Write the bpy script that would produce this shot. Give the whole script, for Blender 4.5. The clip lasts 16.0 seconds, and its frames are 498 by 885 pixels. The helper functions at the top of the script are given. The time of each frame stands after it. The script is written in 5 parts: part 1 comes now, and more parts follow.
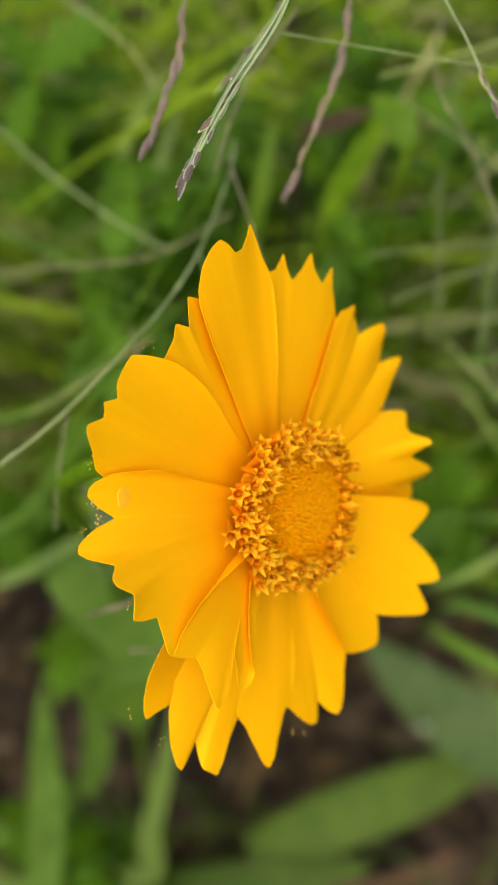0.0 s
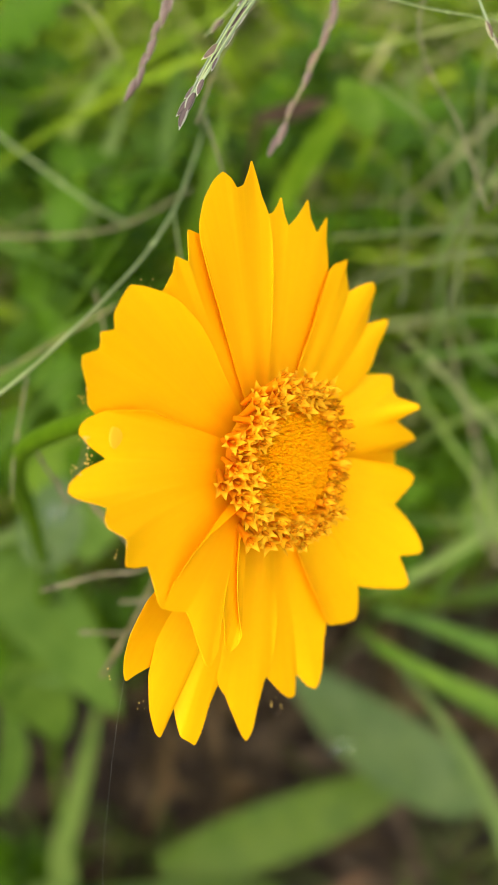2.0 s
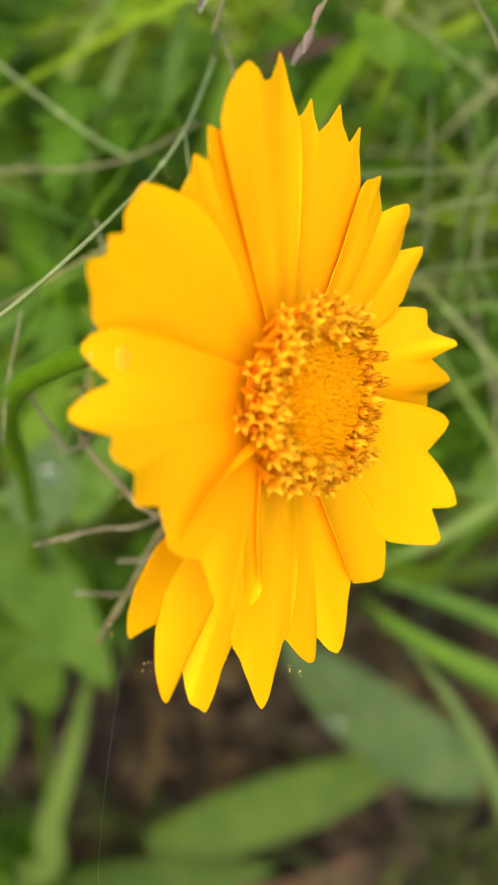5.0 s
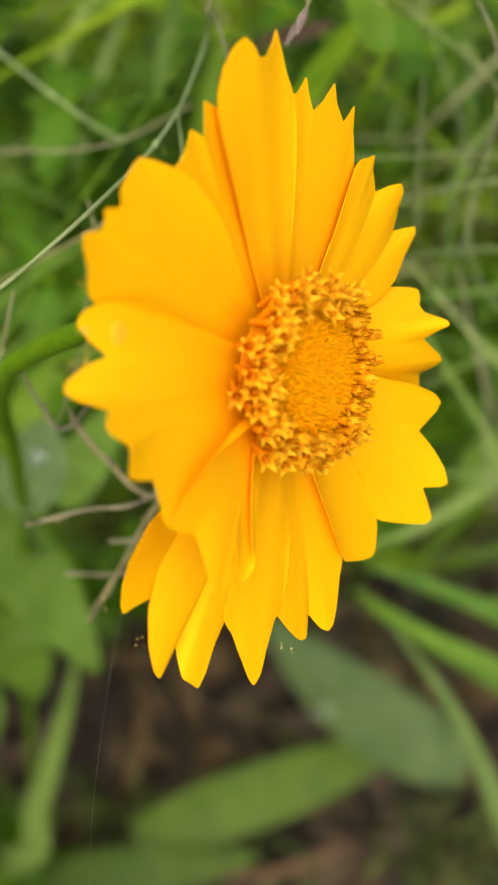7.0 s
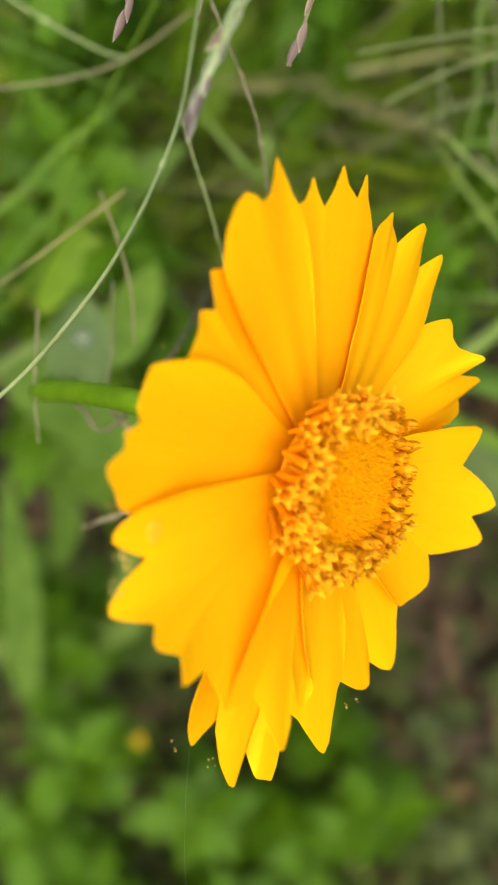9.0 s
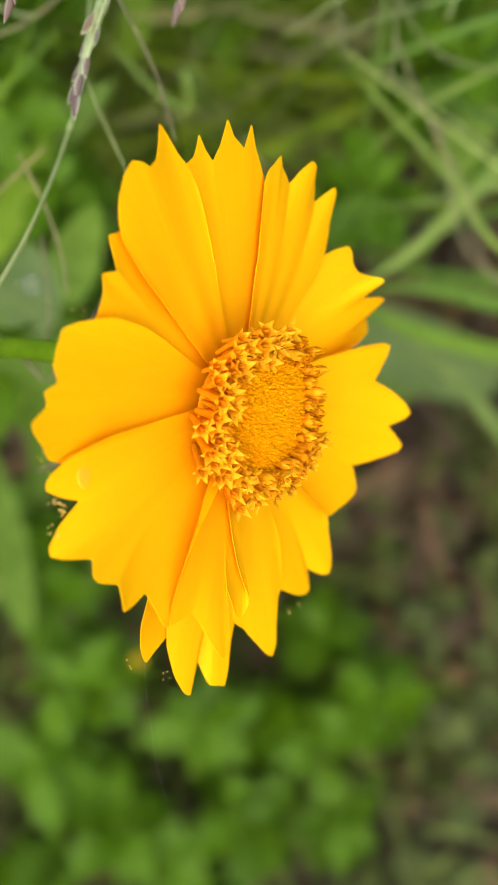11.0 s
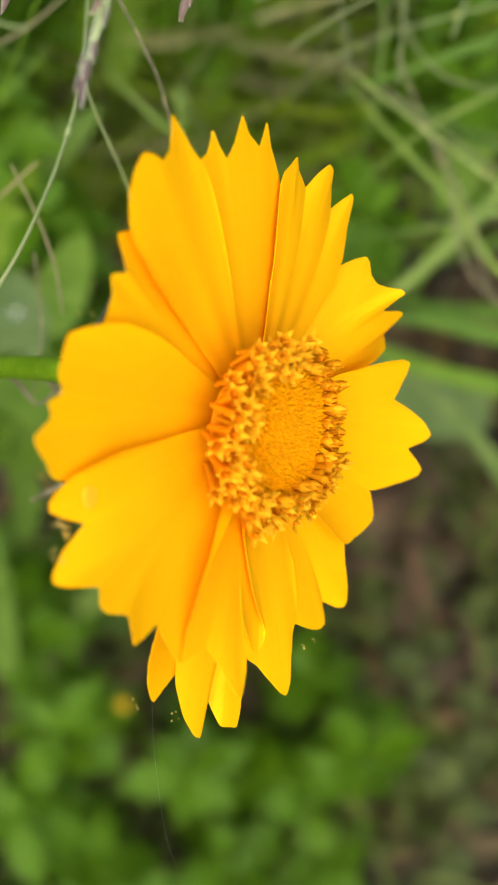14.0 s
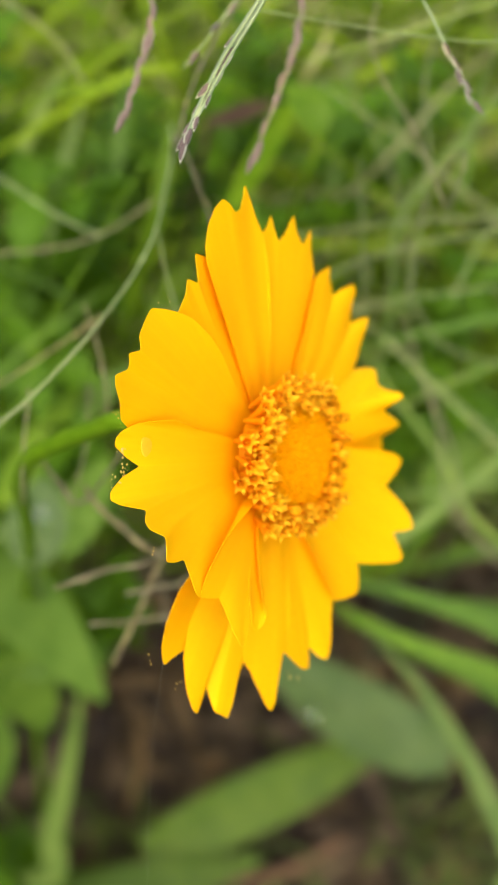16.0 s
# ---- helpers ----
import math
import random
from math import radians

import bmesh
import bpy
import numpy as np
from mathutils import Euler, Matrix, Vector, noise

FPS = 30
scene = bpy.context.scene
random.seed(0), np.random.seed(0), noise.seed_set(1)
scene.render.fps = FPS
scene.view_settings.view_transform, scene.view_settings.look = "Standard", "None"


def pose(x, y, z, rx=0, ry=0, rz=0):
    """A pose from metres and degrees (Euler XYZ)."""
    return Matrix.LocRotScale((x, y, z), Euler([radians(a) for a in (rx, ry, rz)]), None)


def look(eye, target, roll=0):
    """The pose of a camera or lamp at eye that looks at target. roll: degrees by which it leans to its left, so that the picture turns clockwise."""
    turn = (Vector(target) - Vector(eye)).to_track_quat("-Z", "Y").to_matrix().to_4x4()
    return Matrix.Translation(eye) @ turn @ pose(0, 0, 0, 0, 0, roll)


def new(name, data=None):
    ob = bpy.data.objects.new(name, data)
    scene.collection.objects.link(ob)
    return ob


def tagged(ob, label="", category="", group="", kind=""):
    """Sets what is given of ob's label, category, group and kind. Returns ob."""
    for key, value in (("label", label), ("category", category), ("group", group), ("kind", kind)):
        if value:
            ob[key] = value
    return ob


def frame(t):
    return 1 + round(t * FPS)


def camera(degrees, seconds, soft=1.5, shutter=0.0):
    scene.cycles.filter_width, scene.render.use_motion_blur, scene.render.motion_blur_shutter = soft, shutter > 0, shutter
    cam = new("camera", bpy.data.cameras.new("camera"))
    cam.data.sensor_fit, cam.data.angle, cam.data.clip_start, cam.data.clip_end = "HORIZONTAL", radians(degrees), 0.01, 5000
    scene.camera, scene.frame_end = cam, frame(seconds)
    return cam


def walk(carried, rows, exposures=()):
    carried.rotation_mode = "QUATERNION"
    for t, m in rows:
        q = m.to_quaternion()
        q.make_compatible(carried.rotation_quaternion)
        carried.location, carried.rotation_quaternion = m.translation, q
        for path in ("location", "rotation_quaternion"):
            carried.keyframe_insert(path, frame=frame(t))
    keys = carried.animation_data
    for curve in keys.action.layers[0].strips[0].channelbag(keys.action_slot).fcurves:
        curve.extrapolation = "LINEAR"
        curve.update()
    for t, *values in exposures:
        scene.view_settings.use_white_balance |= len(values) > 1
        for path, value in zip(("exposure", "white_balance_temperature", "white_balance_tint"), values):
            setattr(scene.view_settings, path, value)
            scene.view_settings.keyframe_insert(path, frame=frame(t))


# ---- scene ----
cam = camera(19.225, 16.0, soft=1.1)
cam.data.dof.use_dof, cam.data.dof.focus_distance, cam.data.dof.aperture_fstop = True, 0.138, 38.0
walk(cam, [
    (0, pose(0.00000, 0.00000, 0.66000, 35.000, 0.000, 0.000)),
    (0.5, pose(-0.00116, -0.00179, 0.65884, 35.410, -1.605, 0.262)),
    (1, pose(-0.00097, -0.00641, 0.64788, 34.569, -0.825, -0.047)),
    (1.5, pose(-0.00342, -0.00912, 0.65002, 37.051, -3.005, -1.614)),
    (2, pose(-0.00858, -0.00201, 0.64853, 36.314, -4.118, -0.835)),
    (2.5, pose(-0.00823, -0.00065, 0.64655, 36.231, -4.115, -0.853)),
    (3, pose(-0.00877, -0.00304, 0.64350, 36.057, -4.190, -0.931)),
    (5.5, pose(-0.01108, 0.00486, 0.63222, 35.494, -5.331, -0.300)),
    (6, pose(-0.01459, 0.00188, 0.63997, 35.790, -5.689, -0.365)),
    (6.5, pose(-0.01341, 0.00430, 0.63906, 35.720, -5.363, -0.521)),
    (7, pose(-0.01072, 0.00279, 0.63251, 35.152, -5.517, -0.460)),
    (7.5, pose(-0.00953, 0.00709, 0.63602, 35.621, -6.084, -0.322)),
    (8, pose(-0.00641, 0.01411, 0.64118, 32.177, -5.024, -1.521)),
    (8.5, pose(-0.00536, 0.02366, 0.64666, 26.136, -2.804, -2.934)),
    (9, pose(-0.00853, 0.03861, 0.65170, 21.771, -0.547, -4.930)),
    (11.5, pose(-0.00191, 0.03539, 0.66562, 18.089, 1.065, -10.997)),
    (12, pose(-0.00501, 0.03991, 0.66688, 17.656, 0.757, -10.710)),
    (12.5, pose(-0.00668, 0.04316, 0.65959, 16.844, 0.378, -11.077)),
    (13, pose(-0.00562, 0.04170, 0.65371, 17.017, 0.473, -11.535)),
    (13.5, pose(-0.00543, 0.04160, 0.65034, 17.463, 0.471, -11.153)),
    (14, pose(-0.00596, 0.03757, 0.65316, 19.997, 0.206, -11.099)),
    (14.5, pose(-0.01044, 0.02236, 0.65673, 26.348, -2.061, -9.852)),
    (15, pose(-0.01661, 0.01071, 0.66142, 30.195, -3.794, -8.440)),
    (15.5, pose(-0.01911, 0.00162, 0.66430, 31.844, -4.497, -7.020)),
    (16, pose(-0.01760, -0.00848, 0.66099, 35.816, -3.895, -5.521)),
], exposures=((0, 0.97), (0.5, 1.14), (1, 1.29), (1.5, 1.24), (2.5, 1.35), (5.5, 1.32), (6.5, 1.23), (7.5, 1.22), (8, 1.31), (8.5, 1.22), (9, 1.35), (11.5, 1.35), (14, 1.30), (15, 1.32), (15.5, 1.62), (16, 1.40)))

# the flower's place, its face and the way up along it
FLOWER = Matrix.Translation((0.00446, 0.08398, 0.52838)) @ Matrix(((0.67146, 0.06761, 0.73795), (0.42504, 0.78060, -0.45827), (-0.60703, 0.62137, 0.49540))).to_4x4()
U = 0.055  # the flower's breadth: lengths on it are given as parts of this

# ---- light ----
world = bpy.data.worlds.new("overcast_sky")
scene.world = world
world.use_nodes = True
wt = world.node_tree
sky = wt.nodes.new("ShaderNodeTexSky")
sky.sky_type, sky.sun_disc = "NISHITA", False
sky.sun_elevation, sky.sun_rotation = radians(62), radians(200)
sky.dust_density, sky.air_density, sky.ozone_density = 4.0, 1.0, 0.6
wt.links.new(sky.outputs[0], wt.nodes["Background"].inputs[0])
wt.nodes["Background"].inputs[1].default_value = 0.125
sun = new("sun", bpy.data.lights.new("sun", "SUN"))
sun.data.energy, sun.data.angle, sun.data.color = 1.3, radians(100), (1.0, 0.95, 0.86)
sun.matrix_world = look((-0.16, -0.44, 0.88), (0, 0, 0))


# ---- materials ----
def material(name):
    m = bpy.data.materials.new(name)
    m.use_nodes = True
    nt = m.node_tree
    nt.nodes.clear()
    return m, nt, nt.nodes.new("ShaderNodeOutputMaterial")


def ramp(nt, fac, *stops):
    r = nt.nodes.new("ShaderNodeValToRGB")
    e = r.color_ramp.elements
    while len(e) < len(stops):
        e.new(0.5)
    for el, (p, c) in zip(e, stops):
        el.position, el.color = p, (*c, 1)
    nt.links.new(fac, r.inputs[0])
    return r.outputs[0]


def noise_tex(nt, scale, detail=4.0, rough=0.55, vec=None, distort=0.0):
    n = nt.nodes.new("ShaderNodeTexNoise")
    n.inputs["Scale"].default_value, n.inputs["Detail"].default_value = scale, detail
    n.inputs["Roughness"].default_value, n.inputs["Distortion"].default_value = rough, distort
    if vec is None:
        vec = nt.nodes.new("ShaderNodeTexCoord").outputs["Object"]
    nt.links.new(vec, n.inputs["Vector"])
    return n.outputs["Fac"]


def mixed(nt, kind, fac, a, b):
    n = nt.nodes.new("ShaderNodeMix")
    n.data_type, n.blend_type = "RGBA", kind
    for sock, v in ((n.inputs[0], fac), (n.inputs[6], a), (n.inputs[7], b)):
        if hasattr(v, "links"):
            nt.links.new(v, sock)
        elif isinstance(v, (int, float)):
            sock.default_value = v
        else:
            sock.default_value = (*v, 1)
    return n.outputs[2]


def stretched_uv(nt, across, along):
    uv = nt.nodes.new("ShaderNodeUVMap")
    mp = nt.nodes.new("ShaderNodeMapping")
    mp.inputs["Scale"].default_value = (across, along, 1)
    nt.links.new(uv.outputs[0], mp.inputs[0])
    return uv.outputs[0], mp.outputs[0]


def bumped(nt, height, strength, distance):
    b = nt.nodes.new("ShaderNodeBump")
    b.inputs["Strength"].default_value, b.inputs["Distance"].default_value = strength, distance
    nt.links.new(height, b.inputs["Height"])
    return b.outputs[0]


def leafy(nt, out, colour, rough, through_share, normal=None, through_tint=(1, 1, 1), gloss=0.15):
    p = nt.nodes.new("ShaderNodeBsdfPrincipled")
    p.inputs["Roughness"].default_value = rough
    p.inputs["Specular IOR Level"].default_value = gloss
    tr = nt.nodes.new("ShaderNodeBsdfTranslucent")
    nt.links.new(colour, p.inputs["Base Color"])
    nt.links.new(mixed(nt, "MULTIPLY", 1.0, colour, through_tint), tr.inputs[0])
    if normal is not None:
        nt.links.new(normal, p.inputs["Normal"])
    mx = nt.nodes.new("ShaderNodeMixShader")
    mx.inputs[0].default_value = through_share
    nt.links.new(p.outputs[0], mx.inputs[1])
    nt.links.new(tr.outputs[0], mx.inputs[2])
    nt.links.new(mx.outputs[0], out.inputs[0])


def petal_material():
    m, nt, out = material("yellow_petal")
    uv, vec = stretched_uv(nt, 26, 1.6)
    veins = noise_tex(nt, 1.0, 3.0, 0.6, vec)
    sep = nt.nodes.new("ShaderNodeSeparateXYZ")
    nt.links.new(uv, sep.inputs[0])
    base = ramp(nt, sep.outputs[1], (0.0, (0.93, 0.325, 0.001)), (0.3, (0.97, 0.49, 0.001)), (1.0, (0.975, 0.545, 0.001)))
    col = mixed(nt, "MULTIPLY", 0.13, base, ramp(nt, veins, (0.35, (0.9, 0.72, 0.5)), (0.62, (1, 1, 1))))
    patches = noise_tex(nt, 260, 2.0, 0.5)
    col = mixed(nt, "MULTIPLY", 0.12, col, ramp(nt, patches, (0.3, (1, 0.86, 0.6)), (0.7, (1, 1, 1))))
    leafy(nt, out, col, 0.62, 0.34, bumped(nt, veins, 0.25, 0.0001), (1, 0.80, 0.3), 0.08)
    return m


def plain_plant(name, c0, c1, rough=0.6, share=0.2, scale=300, island=False, spread=0.35, streak=True, tint=(1, 1, 0.7), gloss=0.15):
    """Plant tissue: streaks along the blade, blotches, and a shade of its own for each piece."""
    m, nt, out = material(name)
    uv, vec = stretched_uv(nt, 9, 0.9)
    fine = noise_tex(nt, 1.0, 3.0, 0.6, vec) if streak else noise_tex(nt, scale * 3, 3.0, 0.6)
    blot = noise_tex(nt, scale, 3.0, 0.55)
    col = ramp(nt, blot, (0.3, c0), (0.72, c1))
    col = mixed(nt, "MULTIPLY", 0.5, col, ramp(nt, fine, (0.3, (0.72, 0.74, 0.7)), (0.65, (1, 1, 1))))
    if island:
        g = nt.nodes.new("ShaderNodeNewGeometry")
        rnd = g.outputs["Random Per Island"]
    else:
        rnd = nt.nodes.new("ShaderNodeObjectInfo").outputs["Random"]
    lo = 1 - spread
    col = mixed(nt, "MULTIPLY", 1.0, col, ramp(nt, rnd, (0.0, (lo, lo, lo)), (0.5, (1, 1, 0.95)), (1.0, (1 + spread * 0.5, 1 + spread * 0.3, 0.8))))
    leafy(nt, out, col, rough, share, bumped(nt, fine, 0.3, 0.0003), tint, gloss)
    return m


PETAL = petal_material()
FLORET = plain_plant("disc_floret_lobes", (0.98, 0.49, 0.006), (0.985, 0.565, 0.014), 0.6, 0.4, 500, spread=0.06, streak=False, tint=(1, 0.7, 0.2), gloss=0.12)
TUBE = plain_plant("disc_floret_tubes", (0.92, 0.37, 0.003), (0.98, 0.47, 0.005), 0.55, 0.4, 500, spread=0.12, tint=(1, 0.7, 0.2), gloss=0.08)
ANTHER = plain_plant("disc_anthers", (0.54, 0.18, 0.002), (0.72, 0.28, 0.004), 0.6, 0.2, 500, spread=0.2, gloss=0.05)
BUD = plain_plant("disc_buds", (0.98, 0.475, 0.001), (0.985, 0.535, 0.002), 0.7, 0.5, 700, island=True, spread=0.05, streak=False, tint=(1, 0.7, 0.2), gloss=0.02)
BLISTER = plain_plant("pale_petal_blister", (0.95, 0.45, 0.004), (0.96, 0.52, 0.03), 0.5, 0.2, 900, streak=False, spread=0.05)
SEPAL = plain_plant("green_bracts", (0.05, 0.13, 0.015), (0.09, 0.2, 0.025))
STALK = plain_plant("flower_stalk_green", (0.100, 0.200, 0.0037), (0.150, 0.270, 0.0062), 0.5, 0.1)
GREEN_STEM = plain_plant("pale_green_stem", (0.245, 0.325, 0.105), (0.375, 0.445, 0.19), 0.6, 0.12)
PALE_STEM = plain_plant("straw_pale_stem", (0.150, 0.185, 0.068), (0.245, 0.265, 0.118), 0.7, 0.12)
DRY_STEM = plain_plant("brownish_stem", (0.175, 0.160, 0.082), (0.285, 0.250, 0.142), 0.75, 0.08)
TWIG = plain_plant("dry_twig_bark", (0.112, 0.092, 0.050), (0.240, 0.208, 0.118), 0.8, 0.0)
HUSK = plain_plant("purple_brown_husk", (0.075, 0.05, 0.045), (0.19, 0.14, 0.12), 0.6, 0.15, 900, spread=0.3)
PINK_HUSK = plain_plant("pinkish_husk", (0.135, 0.088, 0.068), (0.245, 0.178, 0.145), 0.6, 0.15, 900, spread=0.25)
HUSK_PINK_EDGE = plain_plant("tan_husk_edge", (0.24, 0.17, 0.14), (0.36, 0.29, 0.24), 0.6, 0.15, 900)
PANICLE_STEM = plain_plant("pale_panicle_stem", (0.22, 0.29, 0.15), (0.33, 0.39, 0.23), 0.6, 0.12)
HUSK_EDGE = plain_plant("pale_husk_edge", (0.36, 0.36, 0.25), (0.50, 0.49, 0.38), 0.6, 0.15, 900)
BLADE_MID = plain_plant("green_blade", (0.054, 0.120, 0.0100), (0.099, 0.182, 0.0180), 0.5, 0.25, 120)
BLADE_BRIGHT = plain_plant("bright_green_blade", (0.082, 0.175, 0.0055), (0.142, 0.250, 0.0132), 0.5, 0.3, 120)
BLADE_PALE = plain_plant("light_green_blade", (0.105, 0.180, 0.0330), (0.178, 0.248, 0.0560), 0.55, 0.25, 120)
LEAF_DULL = plain_plant("bluish_green_leaf", (0.062, 0.106, 0.0280), (0.098, 0.147, 0.0390), 0.5, 0.15, 90, spread=0.15)
LEAF_MID = plain_plant("mid_green_leaf", (0.053, 0.105, 0.0068), (0.089, 0.147, 0.0120), 0.5, 0.2, 90, spread=0.15)
LEAF_BRIGHT = plain_plant("bright_green_leaf", (0.092, 0.180, 0.0054), (0.160, 0.262, 0.0110), 0.5, 0.3, 90, spread=0.2)
LEAF_SOFT = plain_plant("soft_green_leaf", (0.084, 0.156, 0.0190), (0.142, 0.236, 0.0345), 0.55, 0.2, 90, spread=0.2)
HERB = plain_plant("herb_green", (0.040, 0.102, 0.0014), (0.080, 0.167, 0.0028), 0.55, 0.25, 90, spread=0.3)
GRASS = plain_plant("thick_grass", (0.094, 0.176, 0.0037), (0.192, 0.298, 0.0095), 0.55, 0.16, 60, island=True, spread=0.75)
STRAW = plain_plant("dead_grass", (0.169, 0.166, 0.0580), (0.360, 0.355, 0.1656), 0.8, 0.1, 60, island=True, spread=0.4)
DEAD_LEAF = plain_plant("withered_brown_leaf", (0.040, 0.023, 0.012), (0.080, 0.048, 0.026), 0.8, 0.1, 120)
SPROUT = plain_plant("grey_green_seedling", (0.064, 0.092, 0.026), (0.128, 0.165, 0.058), 0.7, 0.2, 90, spread=0.3)
FALLEN = plain_plant("damp_red_brown_bark", (0.085, 0.050, 0.034), (0.185, 0.115, 0.082), 0.85, 0.0)
MOSS = plain_plant("olive_moss", (0.040, 0.062, 0.011), (0.105, 0.135, 0.036), 0.8, 0.1, 90, island=True, spread=0.5)
LITTER = plain_plant("leaf_litter", (0.042, 0.030, 0.018), (0.150, 0.110, 0.068), 0.85, 0.05, 90, island=True, spread=0.7)


def soil_material():
    """Damp soil, and turf between the soil further out."""
    m, nt, out = material("damp_brown_soil")
    big, small = noise_tex(nt, 14, 5.0, 0.6), noise_tex(nt, 420, 6.0, 0.65)
    col = ramp(nt, big, (0.3, (0.012, 0.008, 0.005)), (0.55, (0.036, 0.024, 0.015)), (0.75, (0.072, 0.050, 0.033)))
    col = mixed(nt, "MULTIPLY", 0.7, col, ramp(nt, small, (0.3, (0.45, 0.42, 0.4)), (0.7, (1.2, 1.15, 1.1))))
    turf = ramp(nt, noise_tex(nt, 5, 8.0, 0.7), (0.3, (0.03, 0.05, 0.008)), (0.5, (0.06, 0.10, 0.014)), (0.72, (0.12, 0.15, 0.04)))
    co = nt.nodes.new("ShaderNodeTexCoord")
    far = nt.nodes.new("ShaderNodeVectorMath")
    far.operation = "LENGTH"
    nt.links.new(co.outputs["Object"], far.inputs[0])
    share = nt.nodes.new("ShaderNodeMath")
    share.operation = "MULTIPLY"
    share.inputs[1].default_value = 0.4
    nt.links.new(far.outputs["Value"], share.inputs[0])
    col = mixed(nt, "MIX", ramp(nt, share.outputs[0], (0.32, (0, 0, 0)), (0.88, (1, 1, 1))), col, turf)
    p = nt.nodes.new("ShaderNodeBsdfPrincipled")
    p.inputs["Roughness"].default_value = 0.9
    nt.links.new(col, p.inputs["Base Color"])
    nt.links.new(bumped(nt, small, 0.8, 0.004), p.inputs["Normal"])
    nt.links.new(p.outputs[0], out.inputs[0])
    return m


def clear_material(name, colour, rough, ior=1.33):
    m, nt, out = material(name)
    p = nt.nodes.new("ShaderNodeBsdfPrincipled")
    p.inputs["Base Color"].default_value, p.inputs["Roughness"].default_value = (*colour, 1), rough
    p.inputs["IOR"].default_value, p.inputs["Transmission Weight"].default_value = ior, 1.0
    nt.links.new(p.outputs[0], out.inputs[0])
    return m


SOIL = soil_material()
WATER = clear_material("water_drop", (1, 1, 1), 0.02)
DULL_YELLOW = plain_plant("dull_yellow_petal", (0.40, 0.24, 0.004), (0.55, 0.34, 0.008))
SILK = plain_plant("spider_silk", (0.240, 0.240, 0.2160), (0.360, 0.360, 0.3300), 0.3, 0.3)
POLLEN = plain_plant("pollen_yellow", (0.75, 0.45, 0.05), (0.9, 0.65, 0.2), 0.7, 0.1)


# ---- building ----
def mesh_of(name, verts, faces, mat, uvs=None, smooth=True):
    me = bpy.data.meshes.new(name)
    me.from_pydata([tuple(v) for v in verts], [], faces)
    if uvs is not None:
        layer = me.uv_layers.new(name="UVMap")
        for lp in me.loops:
            layer.data[lp.index].uv = uvs[lp.vertex_index]
    for m in (mat if isinstance(mat, (list, tuple)) else (mat,)):
        me.materials.append(m)
    if smooth:
        me.polygons.foreach_set("use_smooth", [True] * len(me.polygons))
    me.update()
    return me


def piece(name, me, parent=None, label="", basis=None):
    ob = new(name, me)
    if parent is not None:
        ob.parent = parent
    if basis is not None:
        ob.matrix_basis = basis
    return tagged(ob, label)


def spline(points, count):
    """Points along a smooth curve through the given ones."""
    p = [Vector(q) for q in points]
    p = [p[0] * 2 - p[1]] + p + [p[-1] * 2 - p[-2]]
    out = []
    n = len(p) - 3
    for i in range(count):
        s = i / (count - 1) * n
        k = min(int(s), n - 1)
        t = s - k
        a, b, c, d = p[k:k + 4]
        out.append(0.5 * (2 * b + (c - a) * t + (2 * a - 5 * b + 4 * c - d) * t * t + (3 * b - a - 3 * c + d) * t ** 3))
    return out


def tube_data(points, radius, sides=7, count=None, taper=0.7, knobs=0.0):
    pts = spline(points, count or 6 * len(points))
    verts, faces, uvs = [], [], []
    side = Vector((0.31, 0.87, 0.38))
    n = len(pts)
    for i, q in enumerate(pts):
        t = (pts[min(i + 1, n - 1)] - pts[max(i - 1, 0)]).normalized()
        a = t.cross(side).normalized()
        b = t.cross(a)
        r = radius * (1 + (taper - 1) * i / (n - 1)) * (1 + knobs * noise.noise(q * 900))
        for k in range(sides):
            w = 2 * math.pi * k / sides
            verts.append(q + (a * math.cos(w) + b * math.sin(w)) * r)
            uvs.append((k / sides, i * 0.3))
    for i in range(n - 1):
        for k in range(sides):
            k2 = (k + 1) % sides
            faces.append((i * sides + k, i * sides + k2, (i + 1) * sides + k2, (i + 1) * sides + k))
    faces.append(tuple(range(sides))[::-1])
    faces.append(tuple(range((n - 1) * sides, n * sides)))
    return verts, faces, uvs


def tube(name, points, radius, mat, **kw):
    v, f, uv = tube_data(points, radius, **kw)
    return mesh_of(name, v, f, mat, uv)


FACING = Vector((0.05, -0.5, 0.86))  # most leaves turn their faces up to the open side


def ribbon_data(points, width, count=18, facing=FACING, fold=0.16, shape=None, wave=0.0, across=5):
    """A leaf along a curve, folded along its midrib. shape: its breadth from base (0) to tip (1)."""
    pts = spline(points, count)
    shape = shape or (lambda s: min(1.0, 0.55 + 1.3 * s) * (1 - s ** 3.5) + 0.015)
    verts, faces, uvs = [], [], []
    for i, q in enumerate(pts):
        s = i / (count - 1)
        t = (pts[min(i + 1, count - 1)] - pts[max(i - 1, 0)]).normalized()
        a = t.cross(facing)
        a = a.normalized() if a.length > 1e-5 else Vector((1, 0, 0))
        b = a.cross(t).normalized()
        w = width * 0.5 * shape(s)
        for k in range(across):
            e = 2 * k / (across - 1) - 1
            lift = abs(e) * fold * w + wave * width * noise.noise(Vector((q.x * 60 + e, q.y * 60, q.z * 60 + i * 0.3)))
            verts.append(q + a * (e * w) + b * lift)
            uvs.append((0.5 + 0.5 * e, s * 3))
    for i in range(count - 1):
        for k in range(across - 1):
            o = i * across + k
            faces.append((o, o + 1, o + across + 1, o + across))
    return verts, faces, uvs


